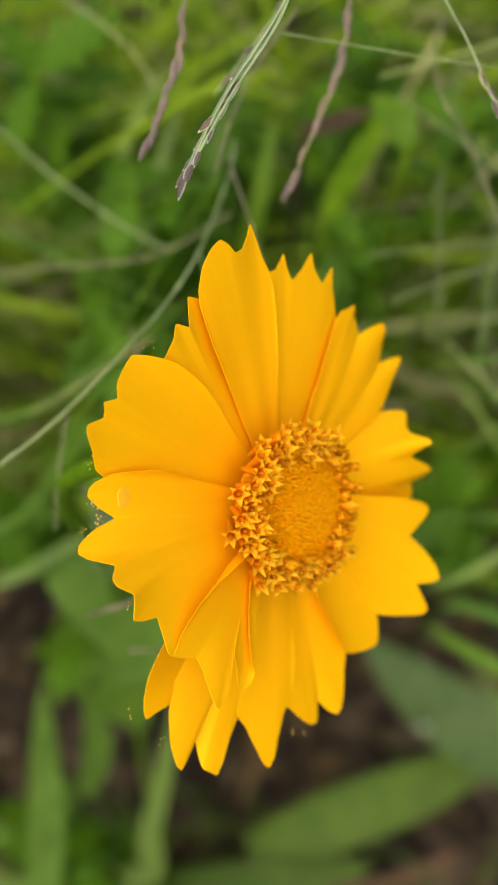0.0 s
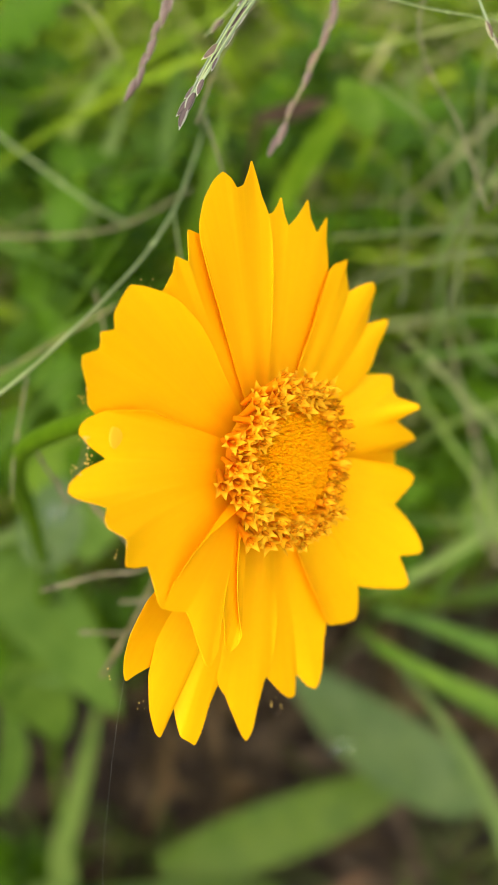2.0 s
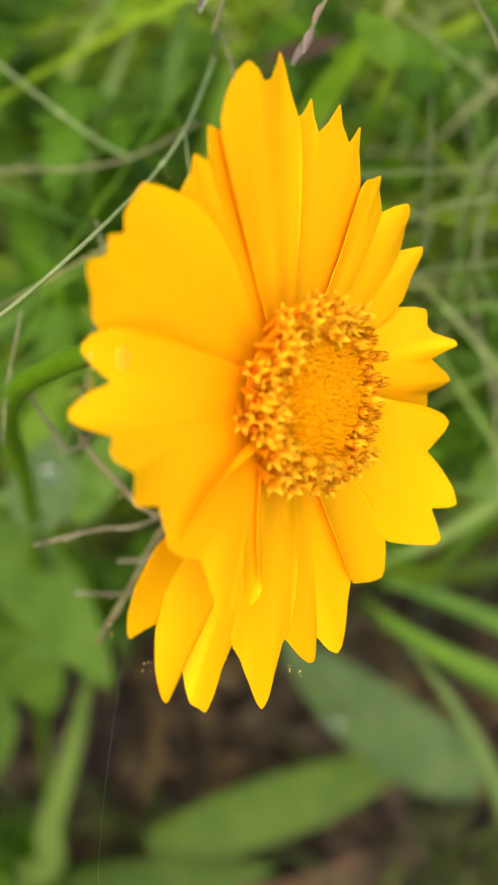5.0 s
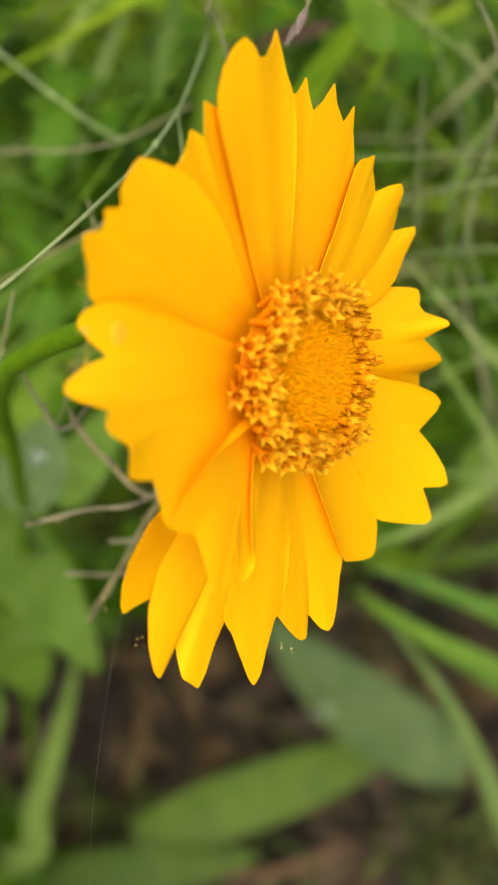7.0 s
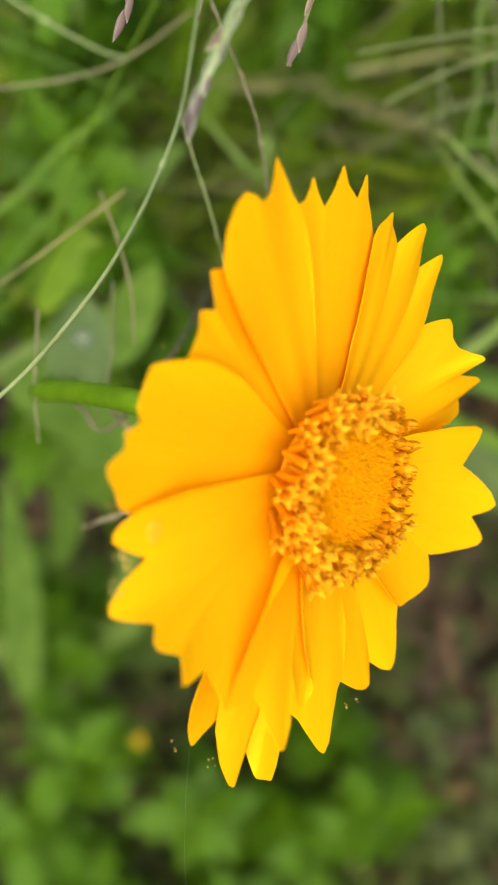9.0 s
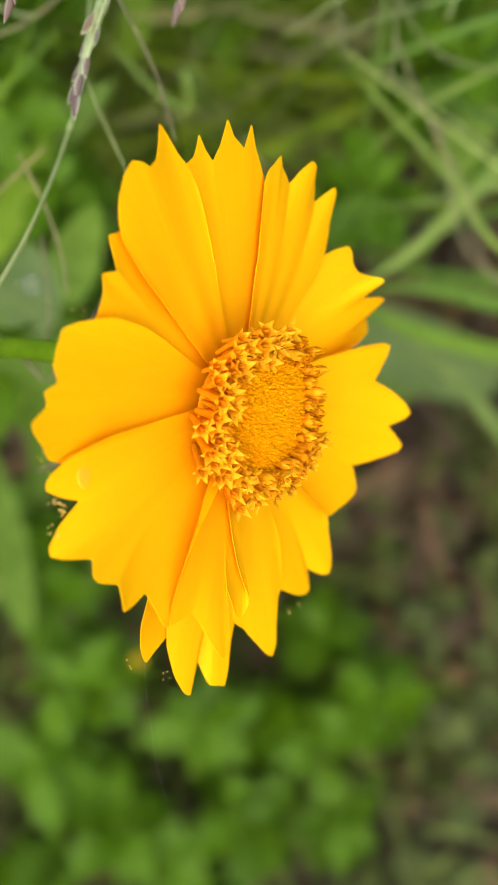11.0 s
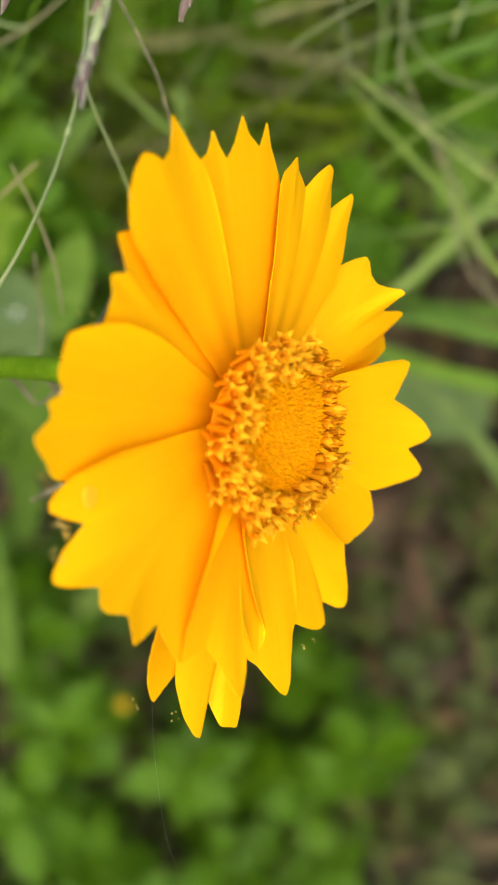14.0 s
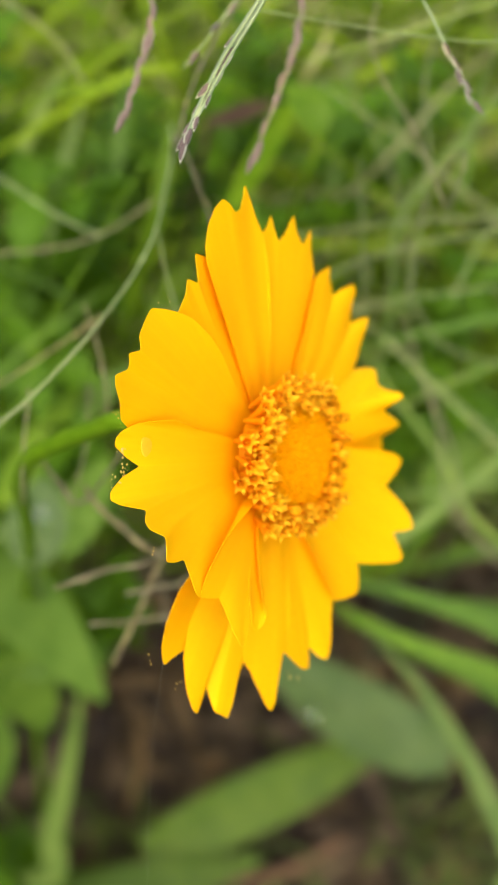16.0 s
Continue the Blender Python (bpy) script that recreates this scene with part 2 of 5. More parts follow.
def rooted(points, spread=0.07):
    """The same run of points, carried on from its outer end down to the ground."""
    p = [Vector(q) for q in points]
    far = [abs(q.x - 0.015) for q in (p[0], p[-1])]
    if max(far) < 0.028:
        turn = p[0].z < p[-1].z
    else:
        turn = far[0] > far[1]
    if turn:
        p.reverse()
    a, b = p[-1], (p[-1] - p[-2]).normalized()
    step = (p[-1] - p[-2]).length
    if max(far) < 0.028:
        p.append(a + b * step * 0.35 + Vector((0, 0.012, 0)))
        q = p[-1]
        p.append(Vector((q.x + b.x * 0.02, q.y * 0.5 + 0.16, q.z * 0.66)))
        p.append(Vector((q.x + b.x * 0.03, 0.40 + spread, -0.004)))
    else:
        out = 1 if a.x >= 0.015 else -1
        p.append(a + b * 0.025)
        p.append(p[-1] + (b * 0.6 + Vector((out * 0.9, 0.3, -0.2))).normalized() * 0.06)
        q = p[-1]
        p.append(Vector((q.x + out * 0.03, q.y + spread * 0.6, q.z * 0.5)))
        p.append(Vector((q.x + out * 0.04, q.y + spread + 0.04, -0.004)))
    p.reverse()
    return p


# ---- ground ----
def ground_height(x, y):
    near = math.exp(-((x * x + y * y) / 4.0))
    return near * (0.010 * noise.noise(Vector((x * 9, y * 9, 0))) + 0.005 * noise.noise(Vector((x * 40, y * 40, 3)))) - 0.004


def ground():
    radii = [0.0] + [0.012 * 1.085 ** i for i in range(1, 155)]
    verts, faces = [], []
    seg = 96
    cx, cy = 0.0, 0.22
    for r in radii:
        for k in range(seg):
            w = 2 * math.pi * k / seg
            x, y = cx + r * math.cos(w), cy + r * math.sin(w)
            verts.append((x, y, ground_height(x, y)))
    for i in range(len(radii) - 1):
        for k in range(seg):
            k2 = (k + 1) % seg
            faces.append((i * seg + k, i * seg + k2, (i + 1) * seg + k2, (i + 1) * seg + k))
    ob = piece("ground", mesh_of("ground", verts, faces, SOIL))
    tagged(ob, "damp dark brown soil with bits of litter", "ground", kind="structure")


ground()


# ---- the flower ----
flower = new("coreopsis_flower")
flower.matrix_basis = FLOWER
tagged(flower, "open golden yellow coreopsis flower, toothed petals, green stalk", "flower")


def ray_petal(layer, base, outline, root=0.08, arch=0.006, pleat=0.0010, pleats=2.0, label="", by_length=False):
    """A toothed petal. outline: angle, distance and height of its teeth and notches, from side to side."""
    dense = []
    for (a0, r0, h0), (a1, r1, h1) in zip(outline, outline[1:]):
        n = max(6, int(abs(a1 - a0) / 0.4) + int(abs(r1 - r0) / 0.006))
        dense += [(a0 + (a1 - a0) * k / n, r0 + (r1 - r0) * k / n, h0 + (h1 - h0) * k / n) for k in range(n)]
    dense.append(outline[-1])
    for _ in range(2):
        dense = [dense[0]] + [tuple((p + 2 * q + s) / 4 for p, q, s in zip(x, y, z)) for x, y, z in zip(dense, dense[1:], dense[2:])] + [dense[-1]]
    rows = 22
    verts, faces, uvs = [], [], []
    lo, hi = outline[0][0], outline[-1][0]
    reach = max(q[1] for q in outline)
    low = -0.038  # where the petals join under the disc
    outer = [q for q in dense if q[1] > 0.62 * reach]
    slope = np.polyfit([q[0] - lo for q in outer], [(q[2] - low) / (q[1] * (q[1] / reach) ** 0.6) for q in outer], 2)

    def face(x, y):
        """The petal's main surface, a shallow fan that opens from its base."""
        r = math.hypot(x, y)
        a = math.degrees(math.atan2(x, y))
        a += 360 * round((0.5 * (lo + hi) - a) / 360)
        a = min(max(a, min(lo, hi) - 4), max(lo, hi) + 4)
        return low + float(np.polyval(slope, a - lo)) * r * (r / reach) ** 0.6

    for j, (a, r, h) in enumerate(dense):
        x1, y1 = math.sin(radians(a)) * r, math.cos(radians(a)) * r
        sigma = j / (len(dense) - 1)
        across = sigma if by_length else min(1.0, max(0.0, (a - lo) / (hi - lo)))
        w0 = radians(base[0] + (base[1] - base[0]) * (0.35 * sigma + 0.65 * across))
        p0 = Vector((math.sin(w0) * root, math.cos(w0) * root, 0))
        p1 = Vector((x1, y1, 0))
        off = h - face(x1, y1)
        if not by_length:
            off *= min(1.0, max(0.0, (r / reach - 0.45) / 0.3))
        for i in range(rows):
            v = i / (rows - 1)
            q = p0.lerp(p1, v)
            far = q.length / reach
            swell = math.sin(math.pi * min(1.0, far))
            z = face(q.x, q.y) + off * v ** 5 + 0.0032 * layer * (1 - far ** 4)
            z += arch * swell ** 1.2 - pleat * math.cos(2 * math.pi * pleats * across + layer) * swell ** 0.8
            z += 0.003 * noise.noise(Vector((q.x * 8 + layer, q.y * 8, layer * 3.1))) * swell
            verts.append(Vector((q.x, q.y, z)) * U)
            uvs.append((across, v))
    for j in range(len(dense) - 1):
        for i in range(rows - 1):
            o = j * rows + i
            faces.append((o, o + 1, o + rows + 1, o + rows))
    ob = piece("ray_petal", mesh_of("ray_petal", verts, faces, PETAL, uvs), flower, label)
    sol = ob.modifiers.new("thickness", "SOLIDIFY")
    sol.thickness, sol.offset = 0.00006, -1
    ob.modifiers.new("crisp_rim", "EDGE_SPLIT").split_angle = radians(50)
    return ob


ray_petal(3.0, (-46, -12), [(-43, 0.28, 0.004), (-42.8, 0.40, 0.012), (-40.6, 0.483, 0.018), (-39.2, 0.505, 0.02), (-36, 0.535, 0.025), (-32.7, 0.553, 0.029), (-29.9, 0.558, 0.030), (-28, 0.54, 0.027), (-26.4, 0.518, 0.02), (-23.5, 0.516, 0.014), (-20.8, 0.532, 0.009), (-18.6, 0.552, 0.004), (-17.5, 0.52, 0.001), (-16.4, 0.485, -0.002), (-14.4, 0.455, -0.006), (-13.2, 0.40, -0.009), (-13, 0.26, -0.01)])
ray_petal(1.4, (-30, 34), [(-24, 0.26, -0.025), (-18.5, 0.39, -0.032), (-14, 0.445, -0.030), (-11.8, 0.449, -0.026), (-8.5, 0.453, -0.025), (-6.4, 0.469, -0.026), (-5.1, 0.484, -0.027), (-3.9, 0.455, -0.028), (-2, 0.431, -0.028), (1.5, 0.452, -0.030), (4, 0.477, -0.032), (5.4, 0.494, -0.033), (7.5, 0.463, -0.036), (11.5, 0.442, -0.039), (13.4, 0.465, -0.041), (14.7, 0.487, -0.042), (17, 0.447, -0.046), (21, 0.408, -0.049), (26, 0.37, -0.058), (30, 0.26, -0.045)])
ray_petal(3.0, (14, 58), [(17.5, 0.23, -0.018), (18.3, 0.33, -0.034), (20.3, 0.393, -0.042), (21.7, 0.413, -0.042), (24.5, 0.429, -0.045), (27.3, 0.451, -0.048), (29.5, 0.432, -0.055), (35.3, 0.417, -0.063), (38, 0.456, -0.057), (40.5, 0.486, -0.052), (42.8, 0.486, -0.055), (45.5, 0.466, -0.066), (49.8, 0.441, -0.076), (51.5, 0.475, -0.068), (52.8, 0.501, -0.062), (54, 0.497, -0.062), (56.5, 0.44, -0.064), (60, 0.385, -0.062), (59.5, 0.30, -0.045), (57.5, 0.22, -0.025)], pleats=3)
ray_petal(1.0, (44, 90), [(54, 0.26, -0.045), (58.5, 0.35, -0.066), (61.5, 0.38, -0.065), (63.6, 0.42, -0.052), (65.0, 0.442, -0.042), (66.6, 0.440, -0.038), (68.0, 0.418, -0.028), (68.9, 0.398, -0.006), (69.8, 0.398, 0.018), (71.0, 0.408, 0.038), (72.2, 0.410, 0.040), (73.3, 0.396, 0.024), (75.5, 0.380, 0.0), (78.5, 0.42, -0.007), (81, 0.463, -0.012), (82.7, 0.482, -0.014), (84.3, 0.468, -0.028), (85.8, 0.446, -0.044), (88, 0.450, -0.043), (90, 0.445, -0.040), (91.5, 0.40, -0.036), (91, 0.28, -0.018)])
ray_petal(2.6, (80, 140), [(86, 0.19, 0.0), (88.3, 0.33, 0.012), (90.4, 0.40, 0.018), (92.2, 0.428, 0.018), (94.5, 0.421, 0.016), (97.5, 0.401, 0.012), (101.2, 0.379, 0.007), (104.5, 0.425, 0.025), (107.5, 0.463, 0.038), (110, 0.487, 0.042), (111.4, 0.476, 0.036), (113.9, 0.437, 0.018), (115.8, 0.476, 0.02), (117.6, 0.509, 0.023), (119.2, 0.507, 0.018), (122.5, 0.463, -0.005), (126.0, 0.418, -0.026), (128, 0.36, -0.048), (130, 0.25, -0.05)], pleats=3)
ray_petal(2.2, (122, 156), [(124, 0.28, -0.022), (125.4, 0.40, -0.03), (127.2, 0.43, -0.031), (130.5, 0.468, -0.033), (132.2, 0.470, -0.033), (136, 0.447, -0.033), (139, 0.426, -0.032), (142.8, 0.402, -0.028), (145.5, 0.36, -0.021), (149, 0.27, -0.012)], pleats=1)
ray_petal(0.6, (136, 180), [(140, 0.30, -0.03), (142.8, 0.395, -0.032), (145.5, 0.425, -0.034), (148.5, 0.482, -0.036), (150.2, 0.505, -0.037), (151.8, 0.511, -0.038), (153.4, 0.497, -0.044), (155.8, 0.457, -0.053), (157.2, 0.48, -0.048), (158.6, 0.494, -0.044), (160.6, 0.490, -0.043), (163.4, 0.470, -0.041), (168, 0.43, -0.042), (172, 0.40, -0.044), (175, 0.33, -0.04)])
ray_petal(0.9, (164, 204), [(166, 0.30, -0.03), (169.5, 0.40, -0.035), (172.8, 0.42, -0.032), (175.2, 0.465, -0.028), (176.6, 0.507, -0.025), (178.2, 0.526, -0.025), (180, 0.512, -0.026), (183, 0.478, -0.028), (187, 0.437, -0.034), (190.5, 0.419, -0.036), (194, 0.38, -0.04), (195, 0.28, -0.03)], pleats=1.5)
ray_petal(-0.2, (184, 218), [(187, 0.34, -0.04), (190, 0.418, -0.038), (192, 0.455, -0.034), (193, 0.505, -0.030), (194.0, 0.532, -0.029), (196.0, 0.527, -0.03), (198.4, 0.524, -0.034), (199.6, 0.497, -0.048), (200.9, 0.474, -0.055), (202.2, 0.51, -0.045), (203.6, 0.539, -0.038), (205.4, 0.535, -0.038), (209, 0.505, -0.044), (213, 0.455, -0.053), (216, 0.40, -0.055), (218, 0.30, -0.05)])
ray_petal(-1.4, (206, 236), [(207, 0.36, -0.062), (211, 0.425, -0.06), (213.9, 0.448, -0.056), (216, 0.469, -0.055), (217.6, 0.492, -0.055), (219.2, 0.486, -0.054), (222, 0.47, -0.05), (226, 0.44, -0.04), (230, 0.38, -0.03), (231, 0.28, -0.02)], pleats=1)
wide_petal = ray_petal(3.2, (234, 288), [(236, 0.18, 0.0), (237, 0.32, 0.035), (238, 0.43, 0.075), (240.2, 0.468, 0.092), (241.9, 0.474, 0.095), (245, 0.464, 0.082), (248.9, 0.459, 0.071), (250.6, 0.50, 0.088), (252.2, 0.528, 0.101), (254, 0.517, 0.094), (256.3, 0.507, 0.087), (258.6, 0.536, 0.081), (260, 0.538, 0.075), (261.6, 0.516, 0.058), (263.0, 0.552, 0.035), (264.0, 0.564, 0.026), (265.4, 0.56, 0.023), (267.4, 0.525, 0.012), (269.4, 0.47, 0.0), (271.5, 0.505, 0.0), (273.5, 0.53, 0.0), (275.0, 0.530, 0.002), (276.3, 0.523, 0.006), (278.4, 0.489, 0.004), (281.2, 0.40, 0.01), (281.5, 0.28, 0.01), (280, 0.19, 0.003)], arch=0.014, pleat=0.0009, pleats=3, label="wide yellow petal with a small pale blister")
ray_petal(1.6, (272, 312), [(275, 0.44, -0.02), (278.5, 0.52, 0.0), (281.5, 0.548, 0.018), (284, 0.574, 0.025), (285.4, 0.578, 0.025), (287.7, 0.541, 0.016), (288.9, 0.551, 0.024), (290, 0.561, 0.027), (291.7, 0.535, 0.027), (294, 0.548, 0.026), (297, 0.546, 0.025), (300.2, 0.541, 0.023), (302, 0.515, 0.025), (303.6, 0.487, 0.028), (305.6, 0.45, 0.028), (307.5, 0.37, 0.024), (309, 0.26, 0.014)], pleats=2.5)
ray_petal(0.7, (290, 326), [(299, 0.28, -0.02), (300.5, 0.40, -0.01), (303, 0.465, 0.008), (305.5, 0.472, 0.02), (309, 0.481, 0.026), (311.9, 0.495, 0.024), (314.2, 0.466, 0.022), (316.6, 0.483, 0.016), (318.9, 0.503, 0.011), (320.6, 0.489, 0.007), (323, 0.47, 0.002), (326, 0.42, -0.002), (326, 0.28, 0.0)], pleats=1)
ray_petal(4.4, (226, 245), [(234, 0.15, 0.004), (228, 0.21, 0.02), (220.5, 0.27, 0.042), (212.5, 0.322, 0.058), (209.4, 0.338, 0.063), (209.0, 0.354, 0.062), (210.4, 0.374, 0.062), (213.5, 0.373, 0.063), (218, 0.354, 0.065), (223.3, 0.338, 0.067), (222.4, 0.365, 0.080), (221.6, 0.405, 0.105), (223.2, 0.448, 0.130), (224.6, 0.456, 0.134), (227.5, 0.438, 0.113), (231, 0.420, 0.094), (234.3, 0.413, 0.085), (237.5, 0.443, 0.095), (239.9, 0.463, 0.102), (243.0, 0.43, 0.094), (246.0, 0.362, 0.074), (247.2, 0.30, 0.055), (246.0, 0.23, 0.034), (243, 0.16, 0.010)], root=0.11, arch=0.016, pleat=0.0008, pleats=1, by_length=True, label="yellow petal curled forward over its neighbours")


def blister():
    bm = bmesh.new()
    bmesh.ops.create_uvsphere(bm, u_segments=14, v_segments=8, radius=1.0)
    me = bpy.data.meshes.new("petal_blister")
    bm.to_mesh(me)
    bm.free()
    me.materials.append(BLISTER)
    me.polygons.foreach_set("use_smooth", [True] * len(me.polygons))
    w = radians(-86.4)
    spot = Vector((math.sin(w), math.cos(w), 0)) * 0.452 * U
    on = min((v.co for v in wide_petal.data.vertices), key=lambda q: (q.xy - spot.xy).length)
    piece("petal_blister", me, flower, "small pale blister on the petal",
          Matrix.LocRotScale(Vector((spot.x, spot.y, on.z)), Euler((0, 0.05, 0.4)), (0.0010, 0.0013, 0.00012)))


def disc():
    verts, faces = [], []
    seg, rings = 40, 9
    for i in range(rings):
        s = i / (rings - 1)
        r = 0.124 * math.cos(s * math.pi / 2 * 0.999)
        z = -0.014 + 0.054 * math.sin(s * math.pi / 2)
        for k in range(seg):
            w = 2 * math.pi * k / seg
            verts.append((r * U * math.cos(w), r * U * math.sin(w), z * U))
    for i in range(rings - 1):
        for k in range(seg):
            k2 = (k + 1) % seg
            faces.append((i * seg + k, i * seg + k2, (i + 1) * seg + k2, (i + 1) * seg + k))
    head = piece("disc", mesh_of("disc", verts, faces, (TUBE, BUD)), flower, "domed golden orange disc of small florets",
                 Matrix.Translation(Vector((-0.050, 0.006, 0.023)) * U) @ Matrix.Rotation(radians(-3), 4, "Y") @ Matrix.Diagonal((0.92, 0.89, 1, 1)))
    head.data.polygons.foreach_set("material_index", [0 if i < 3 else 1 for i in range(rings - 1) for k in range(seg)])

    def floret_mesh(seed, length, mouth, opened, ribbed=False):
        """A disc floret: a slender ribbed tube, a bell, and five pointed lobes, spread or still closed over the anthers."""
        rnd = random.Random(seed)
        v, f, mats, uv = [], [], [], []
        n = 10
        prof = [(0.0, 0.5), (0.40, 0.58), (0.66, 0.70), (0.76, 0.9), (0.88, 1.05)]
        if not opened:
            prof += [(0.93, 0.9)]
        for z, r in prof:
            for k in range(n):
                w = 2 * math.pi * k / n
                rib = 1 + 0.10 * math.cos(5 * w)
                v.append(Vector((math.cos(w) * r * mouth * rib, math.sin(w) * r * mouth * rib, z * length)))
                uv.append((k / n, z))
        for i in range(len(prof) - 1):
            for k in range(n):
                k2 = (k + 1) % n
                f.append((i * n + k, i * n + k2, (i + 1) * n + k2, (i + 1) * n + k))
                mats.append(2 if ribbed and i > 0 and k % 4 < 2 else 0 if i < 3 else 1)
        o = (len(prof) - 1) * n
        for k in range(5):
            a, b, c = o + 2 * k, o + (2 * k + 1) % n, o + (2 * k + 2) % n
            w = 2 * math.pi * (2 * k + 1) / n + rnd.uniform(-0.2, 0.2)
            if opened:
                reach, rise, half_way, high = rnd.uniform(1.7, 2.4), rnd.uniform(0.94, 1.08), 1.45, 0.99
            else:
                reach, rise, half_way, high = rnd.uniform(0.45, 0.95), rnd.uniform(1.06, 1.16), 0.92, 1.0
            mid = len(v)
            v.append(Vector((math.cos(w) * half_way * mouth, math.sin(w) * half_way * mouth, length * high)))
            v.append(Vector((math.cos(w) * reach * mouth, math.sin(w) * reach * mouth, length * rise)))
            uv += [(0.5, 0.9), (0.5, 1.0)]
            f += [(a, b, mid), (b, c, mid), (a, mid, mid + 1), (mid, c, mid + 1)]
            mats += [2 if ribbed and k % 2 else 0 if ribbed else 1] * 4
        o = len(v)
        for z, r in ((0.5, 0.2), (0.80, 0.34), (0.92, 0.36), (1.0, 0.10)):
            for k in range(5):
                w = 2 * math.pi * k / 5
                v.append(Vector((math.cos(w) * r * mouth, math.sin(w) * r * mouth, z * length)))
                uv.append((k / 5, z))
        for i in range(3):
            for k in range(5):
                k2 = (k + 1) % 5
                f.append((o + i * 5 + k, o + i * 5 + k2, o + (i + 1) * 5 + k2, o + (i + 1) * 5 + k))
                mats.append(2)
        me = mesh_of("floret", v, f, (TUBE, FLORET, ANTHER), uv, smooth=True)
        me.polygons.foreach_set("material_index", mats)
        return me

    stars = [floret_mesh(s, 0.090 * U * q, 0.0106 * U, True) for s, q in ((1, 0.92), (2, 1.0), (3, 1.08), (4, 1.0))]
    closed = [floret_mesh(s, 0.088 * U * q, 0.0090 * U, False) for s, q in ((5, 0.92), (6, 1.0), (7, 1.06))]
    spent = [floret_mesh(s, 0.068 * U * q, 0.0092 * U, False, True) for s, q in ((8, 0.95), (9, 1.05))]
    rnd = random.Random(7)
    golden = math.pi * (3 - math.sqrt(5))
    total = 330
    for i in range(total):
        rho = math.sqrt((i + 0.5) / total)
        w = i * golden + rnd.uniform(-0.09, 0.09)
        if rho < 0.77:
            continue
        out = (rho - 0.75) / 0.25
        r = 0.145 * rho + rnd.uniform(-0.003, 0.003)
        side = max(0.0, -math.cos(w))
        lean = 5 + 9 * out + 24 * side * out + rnd.uniform(-11, 11)
        z = -0.020 + 0.054 * math.sqrt(max(0.0, 1 - rho * rho))
        grow = rnd.uniform(0.9, 1.14)
        basis = Matrix.Translation(Vector((math.cos(w) * r, math.sin(w) * r, z)) * U) @ Matrix.Rotation(w, 4, "Z") @ Matrix.Rotation(radians(lean), 4, "Y") @ Matrix.Rotation(rnd.uniform(-0.22, 0.22), 4, "X") @ Matrix.Rotation(rnd.uniform(0, 6.3), 4, "Z")
        kinds = stars if out + rnd.uniform(-0.25, 0.25) > 0.30 else closed
        if math.cos(w - 0.25) > 0.62 and out > 0.15:
            kinds = spent
        piece("floret", kinds[i % len(kinds)], head, "", basis @ Matrix.Diagonal((grow * rnd.uniform(0.82, 1.08), grow, grow * (0.66 + 0.34 * out), 1)))
    v, f = [], []
    count = 1400
    for i in range(count):
        rho = math.sqrt((i + 0.5) / count)
        w = i * golden
        r = 0.126 * rho
        lean = radians(3 + 12 * rho + rnd.gauss(0, 9))
        z = -0.010 + 0.054 * math.sqrt(max(0.0, 1 - (r / 0.146) ** 2))
        m = Matrix.Translation(Vector((math.cos(w) * r, math.sin(w) * r, z)) * U) @ Matrix.Rotation(w, 4, "Z") @ Matrix.Rotation(lean, 4, "Y") @ Matrix.Rotation(rnd.gauss(0, 0.13), 4, "X")
        L = (0.020 + 0.006 * rho ** 2) * rnd.uniform(0.90, 1.10)
        o = len(v)
        for zz, rr in ((0.0, 0.0050), (0.5, 0.0054), (0.82, 0.0040), (1.0, 0.0008)):
            for k in range(5):
                a = 2 * math.pi * k / 5
                v.append(m @ (Vector((math.cos(a) * rr, math.sin(a) * rr, zz * L)) * U))
        for q in range(3):
            for k in range(5):
                k2 = (k + 1) % 5
                f.append((o + q * 5 + k, o + q * 5 + k2, o + (q + 1) * 5 + k2, o + (q + 1) * 5 + k))
    tagged(piece("disc_centre", mesh_of("disc_centre", v, f, BUD), head, "tightly packed unopened florets"), kind="stuff")


def calyx_and_stalk():
    for ring, (n, reach, wide, depth) in enumerate(((8, 0.17, 0.075, -0.075), (8, 0.20, 0.05, -0.10))):
        for k in range(n):
            w = 2 * math.pi * (k + 0.5 * ring) / n
            d = Vector((math.cos(w), math.sin(w), 0))
            pts = [d * 0.02 + Vector((0, 0, depth - 0.03)), d * reach * 0.6 + Vector((0, 0, depth)), d * reach + Vector((0, 0, depth - 0.01))]
            vv, ff, uu = ribbon_data([q * U for q in pts], wide * U, 9, facing=Vector((0, 0, -1)))
            piece("bract", mesh_of("bract", vv, ff, SEPAL, uu), flower)
    inv = FLOWER.inverted()
    down = [FLOWER @ (Vector((0, 0, z)) * U) for z in (0.0, -0.12)]
    down += [Vector((-0.0068, 0.0915, 0.5245)), Vector((-0.0130, 0.0958, 0.5203)), Vector((-0.0161, 0.0996, 0.5136)), Vector((-0.0203, 0.1044, 0.5048)), Vector((-0.0250, 0.1102, 0.4929)), Vector((-0.0275, 0.1186, 0.4745)), Vector((-0.0282, 0.1310, 0.4490)), Vector((-0.0288, 0.1420, 0.4235)), Vector((-0.031, 0.165, 0.372)), Vector((-0.035, 0.19, 0.30)), Vector((-0.038, 0.21, 0.15)), Vector((-0.04, 0.22, -0.004))]
    piece("stalk", tube("stalk", [inv @ q for q in down], 0.00122, STALK, sides=12, count=90, taper=1.15), flower, "smooth bending green stalk")


blister()
disc()
calyx_and_stalk()


